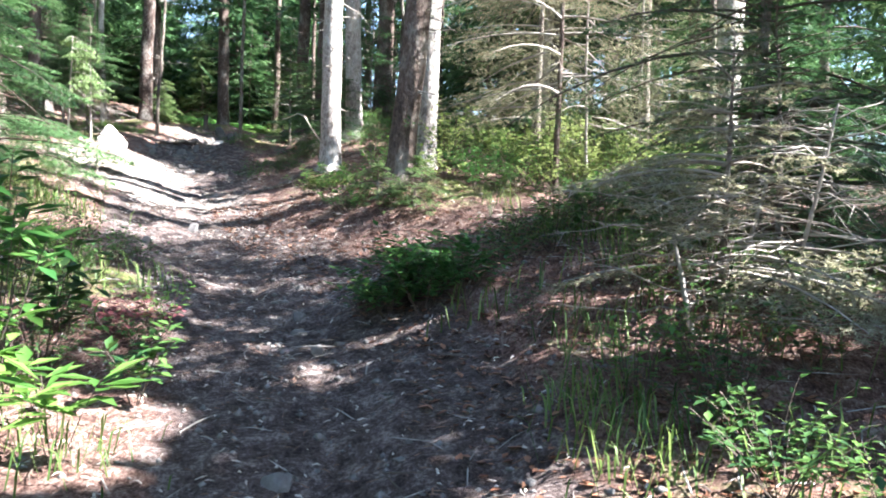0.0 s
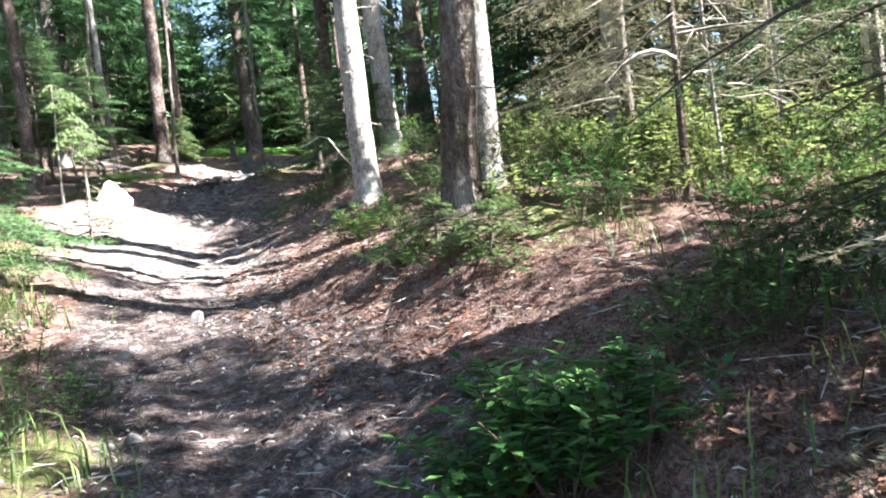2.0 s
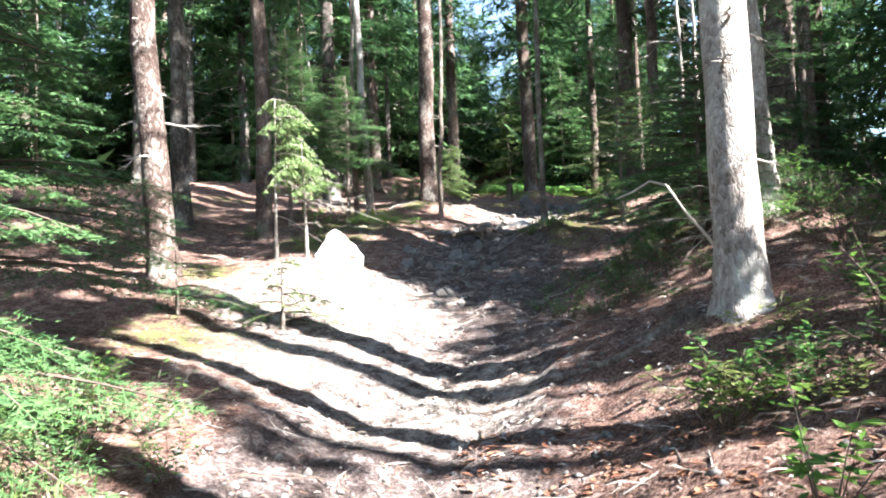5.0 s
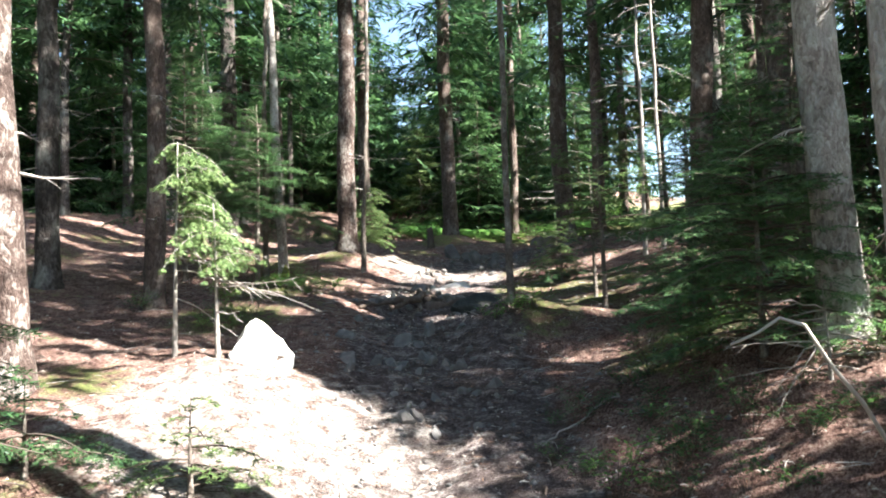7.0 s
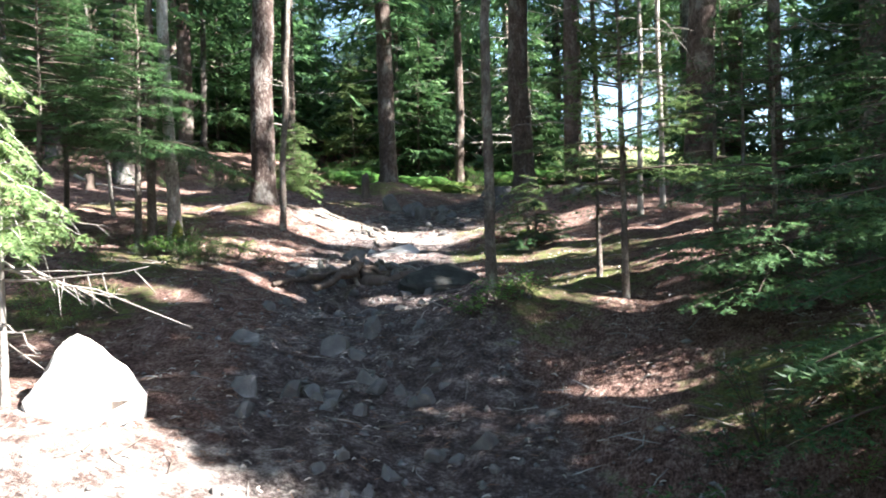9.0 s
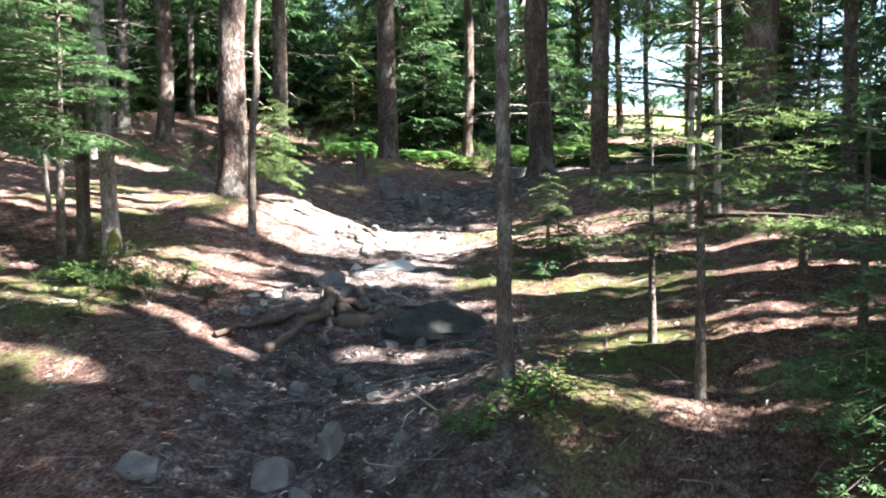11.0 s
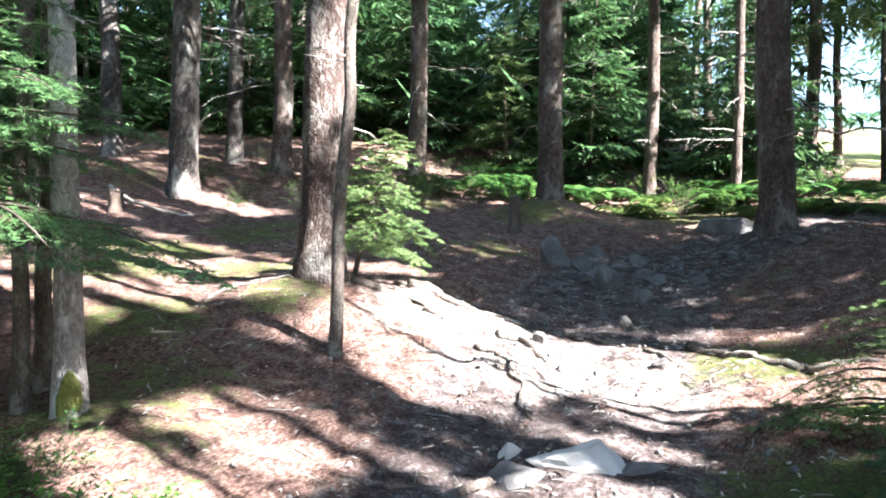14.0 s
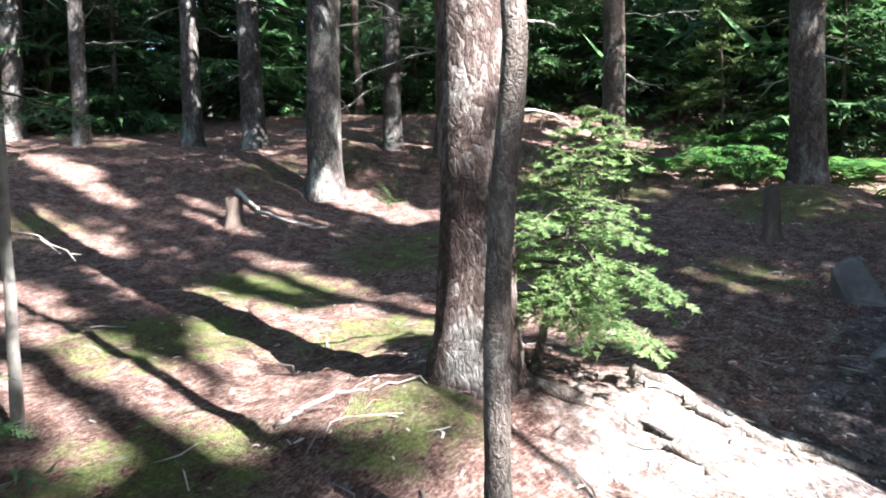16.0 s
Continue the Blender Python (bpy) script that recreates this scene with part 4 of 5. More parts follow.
def understory():
    """Young spruces and bushes that close the view at the edge of the sunny ground."""
    rng = np.random.RandomState(12)
    kinds = [young_spruce(-9.5, 28.5, 4.0, 1.4, 60, "sunlit young spruce behind the trunks", 0.15, NEEDLE_MID, 0, per_turn=7, step=0.3, gap=0.22, group="young spruces behind"),
             young_spruce(-7.0, 29.8, 5.5, 1.6, 61, "sunlit young spruce behind the trunks", 0.15, NEEDLE_FAR, 0, per_turn=7, step=0.35, gap=0.24, group="young spruces behind"),
             young_spruce(-11.5, 29.0, 3.0, 1.2, 62, "sunlit young spruce behind the trunks", 0.1, NEEDLE_PALE_LIT, 0, per_turn=7, step=0.26, gap=0.2, group="young spruces behind")]
    spots = [(-9.5, 28.5), (-7, 29.8), (-11.5, 29)]
    for x, y in ((-2.4, 24.6), (-1.6, 26.6), (-0.5, 24.6), (-3.3, 30.2), (-2.3, 29.0), (0.6, 27.0), (-6.6, 28.3)):
        copy_thing(kinds[len(spots) % 3], Matrix.LocRotScale(on_land(x, y), Euler((0, 0, x * 7)), None))
        spots.append((x, y))
    for _ in range(1500):
        x, y = rng.uniform(-34, 22), rng.uniform(2, 42)
        behind = y > 26.5 + 0.25 * abs(x + 8) * (x < -8) and not (-6.2 < x < -0.2) or x < -16.5 or x > 5.5 or (x > -0.4 and y > 14.5)
        if not behind or x > -9 and y > 33 or 5.5 < x < 10.5 and 7.8 < y < 12.0:
            continue
        if all((x - a) ** 2 + (y - b) ** 2 > 2.8 for a, b in spots) and len(spots) < 165:
            spots.append((x, y))
            m = Matrix.LocRotScale(on_land(x, y), Euler((0, 0, rng.uniform(0, 6.28))), None)
            # only the darker needles far left: shade of the wood put into colour
            c = copy_thing(kinds[1 if x < -12.5 and y < 27 else rng.randint(3)], m)
            c.scale = (s := rng.uniform(0.6, 1.3), s, s)


    for _ in range(400):
        away, bearing = rng.uniform(17.5, 44), math.radians(rng.uniform(17, 40))
        x, y = -4 - away * math.sin(bearing), 14 + away * math.cos(bearing)
        if all((x - a) ** 2 + (y - b) ** 2 > 2.6 for a, b in spots) and len(spots) < 260:
            spots.append((x, y))
            c = copy_thing(kinds[rng.randint(3)], Matrix.LocRotScale(on_land(x, y), Euler((0, 0, rng.uniform(0, 6.28))), None))
            s = (rng.uniform(0.9, 1.5) + 0.012 * away) * (0.62 if 24.5 < math.degrees(bearing) < 32.5 else 1)
            c.scale = (s, s, s * rng.uniform(1.0, 1.25))
    for _ in range(300):                        # the dark depth of the wood
        x, y = rng.uniform(-33, -17.5), rng.uniform(8, 32)
        if all((x - a) ** 2 + (y - b) ** 2 > 2.4 for a, b in spots) and len(spots) < 330:
            spots.append((x, y))
            c = copy_thing(kinds[1], Matrix.LocRotScale(on_land(x, y), Euler((0, 0, rng.uniform(0, 6.28))), None))
            c.scale = (s := rng.uniform(1.0, 1.6), s, s)


understory()

# ---- stones ----
def stone_mesh(name, seed, size, mat, rough=0.3, sharp=0.5, fine=3, peak=0.0, planes=()):
    """An uneven, slightly faceted stone of about size (x, y, z), resting a little sunk at its base."""
    rng = np.random.RandomState(seed)
    bm = bmesh.new()
    bmesh.ops.create_icosphere(bm, subdivisions=fine, radius=0.5)
    cuts = [(unit(rng.normal(0, 1, 3)), rng.uniform(0.2, 0.38)) for _ in range(12)]
    off = rng.uniform(0, 50, 3)
    for v in bm.verts:
        p = np.array(v.co)
        for n, d in cuts:
            over = p @ n - d
            if over > 0:
                p = p - n * over * (1 - 0.15 * (1 - sharp))
        for n, d in planes:
            n = unit(np.array(n, float))
            p = p - n * max(0.0, p @ n - d)
        p = p * (1 + rough * 0.5 * noise.noise(Vector(p * 3.0 + off)) + rough * 0.2 * noise.noise(Vector(p * 9.0 + off)))
        p[:2] *= 1 - peak * np.clip(p[2] + 0.3, 0, 1)
        v.co = Vector((p[0] * size[0], p[1] * size[1], (p[2] + 0.2) * size[2] * 1.6))
    me = bpy.data.meshes.new(name)
    bm.to_mesh(me)
    bm.free()
    me.materials.append(mat)
    return me


def stone(x, y, size, seed, mat, label, turn=0.0, tilt=0.0, name="rock", peak=0.2, planes=(), rough=0.3):
    ob = new(name, stone_mesh(name, seed, size, mat, rough, peak=peak, planes=planes))
    ob.matrix_world = Matrix.LocRotScale(on_land(x, y, -0.04), Euler((tilt, tilt * 0.5, radians(turn))), None)
    return tagged(ob, label, "rock")


stone(-4.53, 12.78, (0.82, 0.75, 0.47), 1, ROCK_WHITE_LIT, "pointed boulder with full sun put into its pale colour", 20, peak=0.0,
      planes=[((0.75, -0.2, 0.6), 0.13), ((-0.8, -0.15, 0.5), 0.15), ((0.1, -0.85, 0.5), 0.16), ((0.0, 0.8, 0.6), 0.17)], rough=0.8)
stone(-4.5, 16.38, (1.0, 0.62, 0.3), 3, ROCK_DARK, "dark mossy boulder behind a rotten log", 15, rough=0.6, planes=[((0.2, -0.5, 0.8), 0.15), ((-0.6, 0.2, 0.6), 0.2)])
stone(-5.32, 17.72, (0.62, 0.3, 0.17), 4, ROCK_WHITE_LIT, "white jagged stone in the trail", 10, rough=0.8, planes=[((-0.5, 0.0, 0.8), 0.1), ((0.7, -0.3, 0.6), 0.22)])
stone(-5.62, 17.68, (0.2, 0.14, 0.1), 34, ROCK_WHITE_LIT, "white stone chip in the trail", 60)
stone(-5.45, 16.95, (0.3, 0.22, 0.13), 35, ROCK, "grey stone between gnarled roots", 40)
stone(-7.15, 16.63, (0.13, 0.15, 0.24), 36, MOSS_PALE, "yellow-green moss on a clump of stems", name="moss_clump")
stone(-5.05, 17.8, (0.3, 0.2, 0.08), 5, ROCK, "flat grey stone in the trail", 50)
stone(-5.5, 17.5, (0.5, 0.4, 0.07), 6, ROCK, "flat worn stone sunk in the trail", 80)
stone(-4.15, 14.62, (0.17, 0.15, 0.16), 7, ROCK, "rounded grey stone standing in the trail")
stone(-4.28, 14.4, (0.26, 0.2, 0.13), 8, ROCK, "grey angular stone at the edge of the trail", 30)
stone(-4.7, 14.15, (0.22, 0.18, 0.09), 9, ROCK, "flat grey stone at the edge of the trail", 60)
stone(-4.3, 13.55, (0.2, 0.16, 0.14), 10, ROCK, "grey stone on the shaded trail", 10)
stone(-4.12, 13.65, (0.22, 0.16, 0.13), 11, ROCK, "grey stone on the shaded trail", 70)
stone(-3.1, 13.5, (0.2, 0.15, 0.13), 12, ROCK, "grey stone on the shaded trail", 45)
stone(-3.38, 13.15, (0.12, 0.1, 0.09), 13, ROCK, "small grey stone on the shaded trail", 5)
stone(-3.5, 13.85, (0.17, 0.14, 0.1), 14, ROCK, "grey stone on the shaded trail", 85)
stone(-3.9, 14.0, (0.16, 0.13, 0.1), 15, ROCK, "grey stone on the shaded trail", 25)
stone(-7.1, 21.45, (0.4, 0.3, 0.26), 16, ROCK, "grey stone in a shaded heap by the trail", 15)
stone(-6.75, 21.6, (0.24, 0.2, 0.15), 17, ROCK, "grey stone in a shaded heap by the trail", 50)
stone(-6.55, 21.25, (0.42, 0.25, 0.1), 18, ROCK, "flat grey stone in a shaded heap", 70)
stone(-6.9, 22.0, (0.26, 0.22, 0.16), 19, ROCK, "grey stone in a shaded heap by the trail", 20)
stone(-6.5, 22.1, (0.3, 0.2, 0.12), 20, ROCK, "grey stone in a shaded heap by the trail", 35)
stone(-6.05, 23.7, (0.85, 0.5, 0.3), 21, ROCK, "large flat boulder beside a dark spruce", 10)
stone(-4.3, 18.6, (0.5, 0.22, 0.1), 22, MOSS, "moss-grown stone beside the trail", 5)
stone(0.95, 4.5, (0.3, 0.2, 0.07), 23, ROCK, "flat stone trodden into the trail", 30)
stone(1.3, 4.9, (0.22, 0.16, 0.07), 24, ROCK, "small stone trodden into the trail", 80)


heap = np.random.RandomState(23)
for k in range(12):
    w = heap.uniform(0.12, 0.34)
    stone(heap.normal(-6.3, 0.4), heap.normal(21.5, 0.5), (w, w * heap.uniform(0.6, 0.9), w * heap.uniform(0.4, 0.75)), 240 + k, ROCK, "grey stone in a shaded heap by the trail", heap.uniform(0, 180))


def trail_stones():
    rng = np.random.RandomState(8)
    meshes = [stone_mesh("trail_stone", 60 + k, (0.11, 0.085, 0.06), ROCK, fine=2) for k in range(6)]
    for k in range(150):
        y = rng.choice([rng.uniform(12.6, 17.0), rng.uniform(18.8, 23.5), rng.uniform(3.0, 9.5)], p=[0.66, 0.24, 0.10])
        x = np.interp(y, TRAIL[:, 1], TRAIL[:, 0]) + rng.normal(-0.1, 0.42)
        ob = new("trail_stone", meshes[k % 6])
        s = rng.uniform(0.4, 1.5)
        ob.matrix_world = Matrix.LocRotScale(on_land(x, y, -0.022), Euler((rng.normal(0, 0.2), rng.normal(0, 0.2), rng.uniform(0, 6.3))), Vector((s, s, s)))
        tagged(ob, "small grey stone lying loose on the trail", "stone", "loose stones on the trail")


trail_stones()


# ---- wood on the ground ----
def on_ground_line(name, points, radius, seed, mat, label, category, lift=0.3, sides=7, taper=0.6, wave=0.02):
    """A root or stick that follows the ground through the points (x, y)."""
    rng = np.random.RandomState(seed)
    p = np.array(points, float)
    s = np.linspace(0, len(p) - 1, 6 * (len(p) - 1) + 1)
    x, y = np.interp(s, range(len(p)), p[:, 0]), np.interp(s, range(len(p)), p[:, 1])
    k = np.array([0.25, 0.5, 0.25])
    for _ in range(2):
        x[1:-1], y[1:-1] = np.convolve(x, k, "valid"), np.convolve(y, k, "valid")
    x, y = x + rng.normal(0, wave, len(s)), y + rng.normal(0, wave, len(s))
    r = radius * (1 - taper * s / s[-1]) * rng.uniform(0.85, 1.15, len(s))
    z = land(x, y) + r * lift + rng.normal(0, wave * 0.3, len(s))
    ob = new(name, quads_to(name, [tube(np.stack([x, y, z], -1), r, sides, 0.05, rng)], mat))
    return tagged(ob, label, category)


ROOT = "bare dark root running across the trail"
on_ground_line("root", [(-7.3, 19.35), (-6.86, 19.26), (-6.58, 19.4), (-6.22, 19.57), (-5.73, 19.45), (-5.29, 19.19)], 0.03, 1, BARK_THIN, ROOT, "root")
on_ground_line("root", [(-5.32, 19.5), (-4.92, 19.31), (-4.66, 19.22), (-4.2, 19.2)], 0.035, 2, BARK_THIN, ROOT, "root")
on_ground_line("root", [(-6.4, 18.75), (-6.08, 18.59), (-5.9, 18.32), (-5.72, 18.1)], 0.028, 3, BARK_THIN, ROOT, "root")
on_ground_line("root", [(-6.4, 19.06), (-6.18, 19.04), (-5.97, 18.82)], 0.035, 4, BARK_THIN, ROOT, "root")
on_ground_line("root", [(-7.43, 19.03), (-7.18, 19.24), (-6.92, 19.29), (-6.5, 19.33)], 0.022, 5, BARK_THIN, "thin root leaving a thick trunk", "root")
on_ground_line("root", [(-7.35, 18.75), (-7.0, 18.95), (-6.7, 18.9)], 0.03, 6, BARK_THIN, "thin root leaving a thick trunk", "root")
on_ground_line("root", [(-5.34, 17.28), (-5.05, 17.1), (-4.75, 16.85)], 0.024, 7, TWIG_DEAD, "pale worn root in the trail", "root")
on_ground_line("root", [(-5.4, 16.42), (-5.54, 16.18), (-5.7, 15.9)], 0.025, 8, BARK_THIN, ROOT, "root")
on_ground_line("root", [(-5.67, 16.85), (-5.39, 16.79), (-5.16, 16.47), (-5.03, 15.95)], 0.024, 9, BARK_THIN, "gnarled root at a rotten log", "root", 0.6, 9, 0.3, 0.02)
on_ground_line("root", [(-5.55, 17.3), (-5.59, 16.75), (-5.8, 16.4)], 0.022, 10, BARK_THIN, "pale gnarled root at a rotten log", "root", 0.8)
on_ground_line("root", [(-5.2, 16.9), (-4.9, 16.7), (-4.6, 16.75)], 0.03, 11, BARK_THIN, ROOT, "root", 0.8)
on_ground_line("root", [(-0.95, 11.4), (-1.3, 11.1), (-1.6, 11.0)], 0.035, 12, BARK_THIN, "root at the foot of a pale trunk", "root")
on_ground_line("rotten_log", [(-5.25, 16.46), (-5.0, 16.45), (-4.6, 16.5)], 0.072, 14, ROTTEN, "broken reddish rotten log against a boulder", "log", 0.3, 14, 0.35, 0.045)


def gnarled_root():
    """A thick forked root that climbs from the washed-out trail to a splintered knob."""
    rng = np.random.RandomState(31)
    root = new("gnarled_root")
    root.location = on_land(-5.15, 16.42)
    tagged(root, "thick grey forked root with a splintered knob", "root")
    for name, ways, radius in (("main_root", [(0.2, -1.05, -0.06), (0.13, -0.6, 0.0), (0.06, -0.25, 0.03), (0.0, 0.0, 0.08), (-0.05, 0.08, 0.14)], 0.033),
                               ("side_root", [(-0.3, -0.85, -0.04), (-0.2, -0.5, 0.01), (-0.06, -0.2, 0.03), (0.0, 0.0, 0.07)], 0.024),
                               ("side_root", [(-0.55, 0.12, -0.01), (-0.3, 0.1, 0.02), (-0.12, 0.05, 0.05), (0.0, 0.0, 0.07)], 0.026),
                               ("side_root", [(0.36, 0.42, -0.02), (0.15, 0.2, 0.02), (0.0, 0.0, 0.09)], 0.024)):
        q = np.array(ways)
        u = np.linspace(0, len(q) - 1, 14)
        line = np.stack([np.interp(u, range(len(q)), q[:, c]) for c in range(3)], -1) + rng.normal(0, 0.012, (14, 3))
        part(name, quads_to(name, [tube(line, radius * np.linspace(0.75, 1.15, 14) * rng.uniform(0.8, 1.2, 14), 10, 0.08, rng)], ROTTEN), root)
    for k in range(7):
        a = rng.uniform(0, 6.28)
        way = np.array([math.cos(a) * 0.5, math.sin(a) * 0.5, 1.0]) * rng.uniform(0.04, 0.09)
        at = np.array([rng.normal(-0.05, 0.05), rng.normal(0.06, 0.04), 0.08])
        part("splinter", quads_to("splinter", [tube(at + np.linspace(0, 1, 4)[:, None] * way, [0.016, 0.013, 0.009, 0.002], 5, 0.1, rng)], ROTTEN), root)


gnarled_root()
on_ground_line("fallen_branch", [(-7.95, 18.05), (-7.84, 18.31), (-7.6, 18.5)], 0.010, 15, TWIG_DEAD, "pale broken branch at the foot of a trunk", "branch", 1.2)
on_ground_line("fallen_branch", [(-3.73, 20.08), (-3.57, 19.9), (-3.3, 19.72)], 0.018, 16, STICK_PALE, "pale crooked branch on the bank", "branch", 4.0)
on_ground_line("fallen_branch", [(-4.0, 20.1), (-3.8, 20.4), (-3.5, 20.2)], 0.018, 17, STICK_PALE, "pale crooked branch on the bank", "branch", 6.0)
on_ground_line("fallen_branch", [(-2.2, 13.2), (-2.33, 12.9), (-2.5, 12.6)], 0.010, 18, TWIG_DEAD, "pale stick lying on the shaded trail", "branch", 1.2)
on_ground_line("fallen_branch", [(-7.0, 16.2), (-6.7, 15.9), (-6.3, 16.1)], 0.014, 19, STICK_PALE, "pale stick on moss", "branch", 1.5)
on_ground_line("fallen_branch", [(-9.6, 14.3), (-8.9, 14.0), (-8.2, 13.9)], 0.02, 20, STICK_PALE, "pale stick on shaded needles", "branch", 1.2)
on_ground_line("fallen_branch", [(-12.4, 20.6), (-11.6, 20.4), (-10.9, 20.5)], 0.025, 21, STICK_PALE, "pale stick beside a small stump", "branch", 1.5)


def crooked_stick():
    p = np.array([(-1.36, 11.42, 2.88), (-1.27, 11.47, 2.92), (-1.2, 11.52, 2.97), (-1.12, 11.55, 2.94), (-1.04, 11.6, 2.79), (-0.95, 11.66, 2.66), (-0.85, 11.72, 2.46), (-0.78, 11.75, 2.25)])
    ob = new("leaning_stick", quads_to("leaning_stick", [tube(p, np.linspace(0.005, 0.010, len(p)), 8)], STICK_PALE))
    tagged(ob, "bleached crooked stick leaning up from the bank", "stick")


crooked_stick()


def shard(x, y, size, seed, mat, label, tilt):
    """A splintered piece of root or log."""
    ob = new("wood_shard", stone_mesh("wood_shard", seed, size, mat, 0.5, 1.0, 2, 0.5))
    ob.matrix_world = Matrix.LocRotScale(on_land(x, y, -0.01), Euler((tilt, -tilt * 0.7, seed)), None)
    tagged(ob, label, "wood")


for k, (x, y, w, h) in enumerate([(-5.6, 16.32, 0.1, 0.07), (-5.5, 16.45, 0.06, 0.12), (-5.66, 16.5, 0.12, 0.05), (-5.42, 16.4, 0.05, 0.1), (-5.2, 16.62, 0.1, 0.1), (-5.08, 16.55, 0.09, 0.08),
                                  (-4.92, 16.56, 0.12, 0.07), (-4.8, 16.5, 0.08, 0.09), (-5.75, 16.4, 0.09, 0.05), (-5.3, 16.75, 0.13, 0.06)]):
    shard(x, y, (w * 1.7, w, h * 0.8), 200 + k, STICK_PALE if k < 4 or k > 7 else ROTTEN, "splintered piece of a rotten root", 0.3 - 0.13 * (k % 5))


def stump(x, y, radius, height, seed, label):
    rng = np.random.RandomState(seed)
    z = np.array([-0.15, 0.0, 0.06, height * 0.5, height, height])
    r = radius * np.array([1.5, 1.35, 1.1, 0.95, 0.9, 0.02])
    v, f = tube(np.stack([0 * z, 0 * z, z], -1), r, 12, 0.06, rng)
    v[v[:, 2] > height * 0.9, 2] += rng.uniform(-0.02, 0.05, (v[:, 2] > height * 0.9).sum())
    ob = new("tree_stump", quads_to("tree_stump", [(v, f)], ROTTEN))
    ob.location = on_land(x, y)
    tagged(ob, label, "stump")


stump(-11.54, 20.04, 0.075, 0.22, 1, "small weathered stump on sunny needles")
stump(-7.94, 22.32, 0.065, 0.36, 2, "thin dark stump beside the rocky trail")


# ---- low plants ----
def leaf_cards(rng, at, way, up, length, width):
    """Folded leaves: four triangles each."""
    side = unit(np.cross(way, up))
    mid = at + way * length[:, None] * 0.5 - up * (width * 0.25)[:, None]
    tip = at + way * length[:, None] - up * (length * 0.15)[:, None]
    l, r = at + way * length[:, None] * 0.5 + side * width[:, None] * 0.5, at + way * length[:, None] * 0.5 - side * width[:, None] * 0.5
    v = np.stack([at, l, mid, tip, r], 1).reshape(-1, 3)
    i = np.arange(len(at))[:, None] * 5
    f = np.concatenate([i + [0, 1, 2], i + [1, 3, 2], i + [2, 3, 4], i + [0, 2, 4]], 0)
    return v, f


def shrub(x, y, height, spread, stems, leaves, size, seed, mat, label, name="low_shrub", category="shrub", group="", upright=0.6, whorl=False):
    rng = np.random.RandomState(seed)
    root = new(name)
    root.location = on_land(x, y, -0.01)
    tagged(root, label, category, group)
    wood, A, W, L = [], [], [], []
    for k in range(stems):
        a = rng.uniform(0, 6.28)
        tip = np.array([math.cos(a) * spread * rng.uniform(0.1, 1), math.sin(a) * spread * rng.uniform(0.1, 1), height * rng.uniform(0.55, 1.05)])
        s = np.linspace(0, 1, 5)[:, None]
        p = s * tip * [1, 1, 1] + s * (1 - s) * np.array([0, 0, 0.3 * height]) + np.array([math.cos(a), math.sin(a), 0]) * 0.02
        wood.append(tube(p, 0.0012 + 0.003 * height * np.linspace(1, 0.3, 5), 3, cap=False))
        n = leaves
        u = rng.uniform(0.75, 1.0, n) if whorl else rng.uniform(0.3, 1.0, n)
        q = np.stack([np.interp(u, s[:, 0], p[:, c]) for c in range(3)], -1)
        b = rng.uniform(0, 6.28, n)
        w = unit(np.stack([np.cos(b), np.sin(b), rng.normal(0.25, 0.3, n)], -1))
        A.append(q + w * 0.01), W.append(w), L.append(size * rng.uniform(0.6, 1.25, n))
    A, W, L = np.vstack(A), np.vstack(W), np.concatenate(L)
    up = unit(np.array([0, 0, 1.0]) - W * W[:, 2:3])
    v, f = leaf_cards(rng, A, W, up, L, L * (0.5 if not whorl else 0.38))
    tagged(part("leaf", fast_mesh("leaf", v, f, mat), root), kind="stuff")
    tagged(part("stem", quads_to("stem", wood, TWIG_DARK), root), kind="stuff")
    return root


def fern(x, y, size, seed, mat, label, group=""):
    rng = np.random.RandomState(seed)
    root = new("fern")
    root.location = on_land(x, y, -0.01)
    tagged(root, label, "fern", group)
    for k in range(8):
        a = k * 0.785 + rng.uniform(-0.3, 0.3)
        d = np.array([math.cos(a), math.sin(a), 0])
        l = size * rng.uniform(0.75, 1.15)
        u = np.linspace(0.12, 1, 14)
        p = d * (u * l * 0.85)[:, None] + np.array([0, 0, 1.0]) * (l * (1.0 * u - 0.85 * u ** 2))[:, None]
        t = unit(np.gradient(p, axis=0))
        side = unit(np.cross(t, [0, 0, 1.0]))
        A, W, L = [], [], []
        for sgn in (-1, 1):
            A.append(p), W.append(unit(side * sgn + t * 0.4)), L.append(l * 0.34 * np.sin(np.pi * np.clip(u, 0, 0.97) ** 0.7) + 0.01)
        A, W, L = np.vstack(A), np.vstack(W), np.concatenate(L)
        up = unit(np.array([0, 0, 1.0]) - W * W[:, 2:3])
        v, f = leaf_cards(rng, A, W, up, L, 0.045 * size / 0.5 * np.ones(len(L)))
        part("frond", fast_mesh("frond", v, f, mat), root)
    return root


shrub(0.62, 4.62, 0.38, 0.16, 4, 9, 0.15, 1, LEAF, "seedling with a rosette of long bright leaves", "leafy_seedling", "plant", whorl=True)
shrub(0.1, 4.95, 0.95, 0.36, 7, 14, 0.14, 2, LEAF_MID, "leafy bush with long bright leaves beside the trail", "leafy_bush", whorl=True)
shrub(0.2, 4.72, 0.5, 0.24, 6, 11, 0.15, 14, LEAF, "leafy bush with long bright leaves beside the trail", "leafy_bush", whorl=True)
shrub(-0.1, 5.2, 1.0, 0.3, 7, 14, 0.13, 15, LEAF_MID, "leafy bush with long bright leaves beside the trail", "leafy_bush", whorl=True)
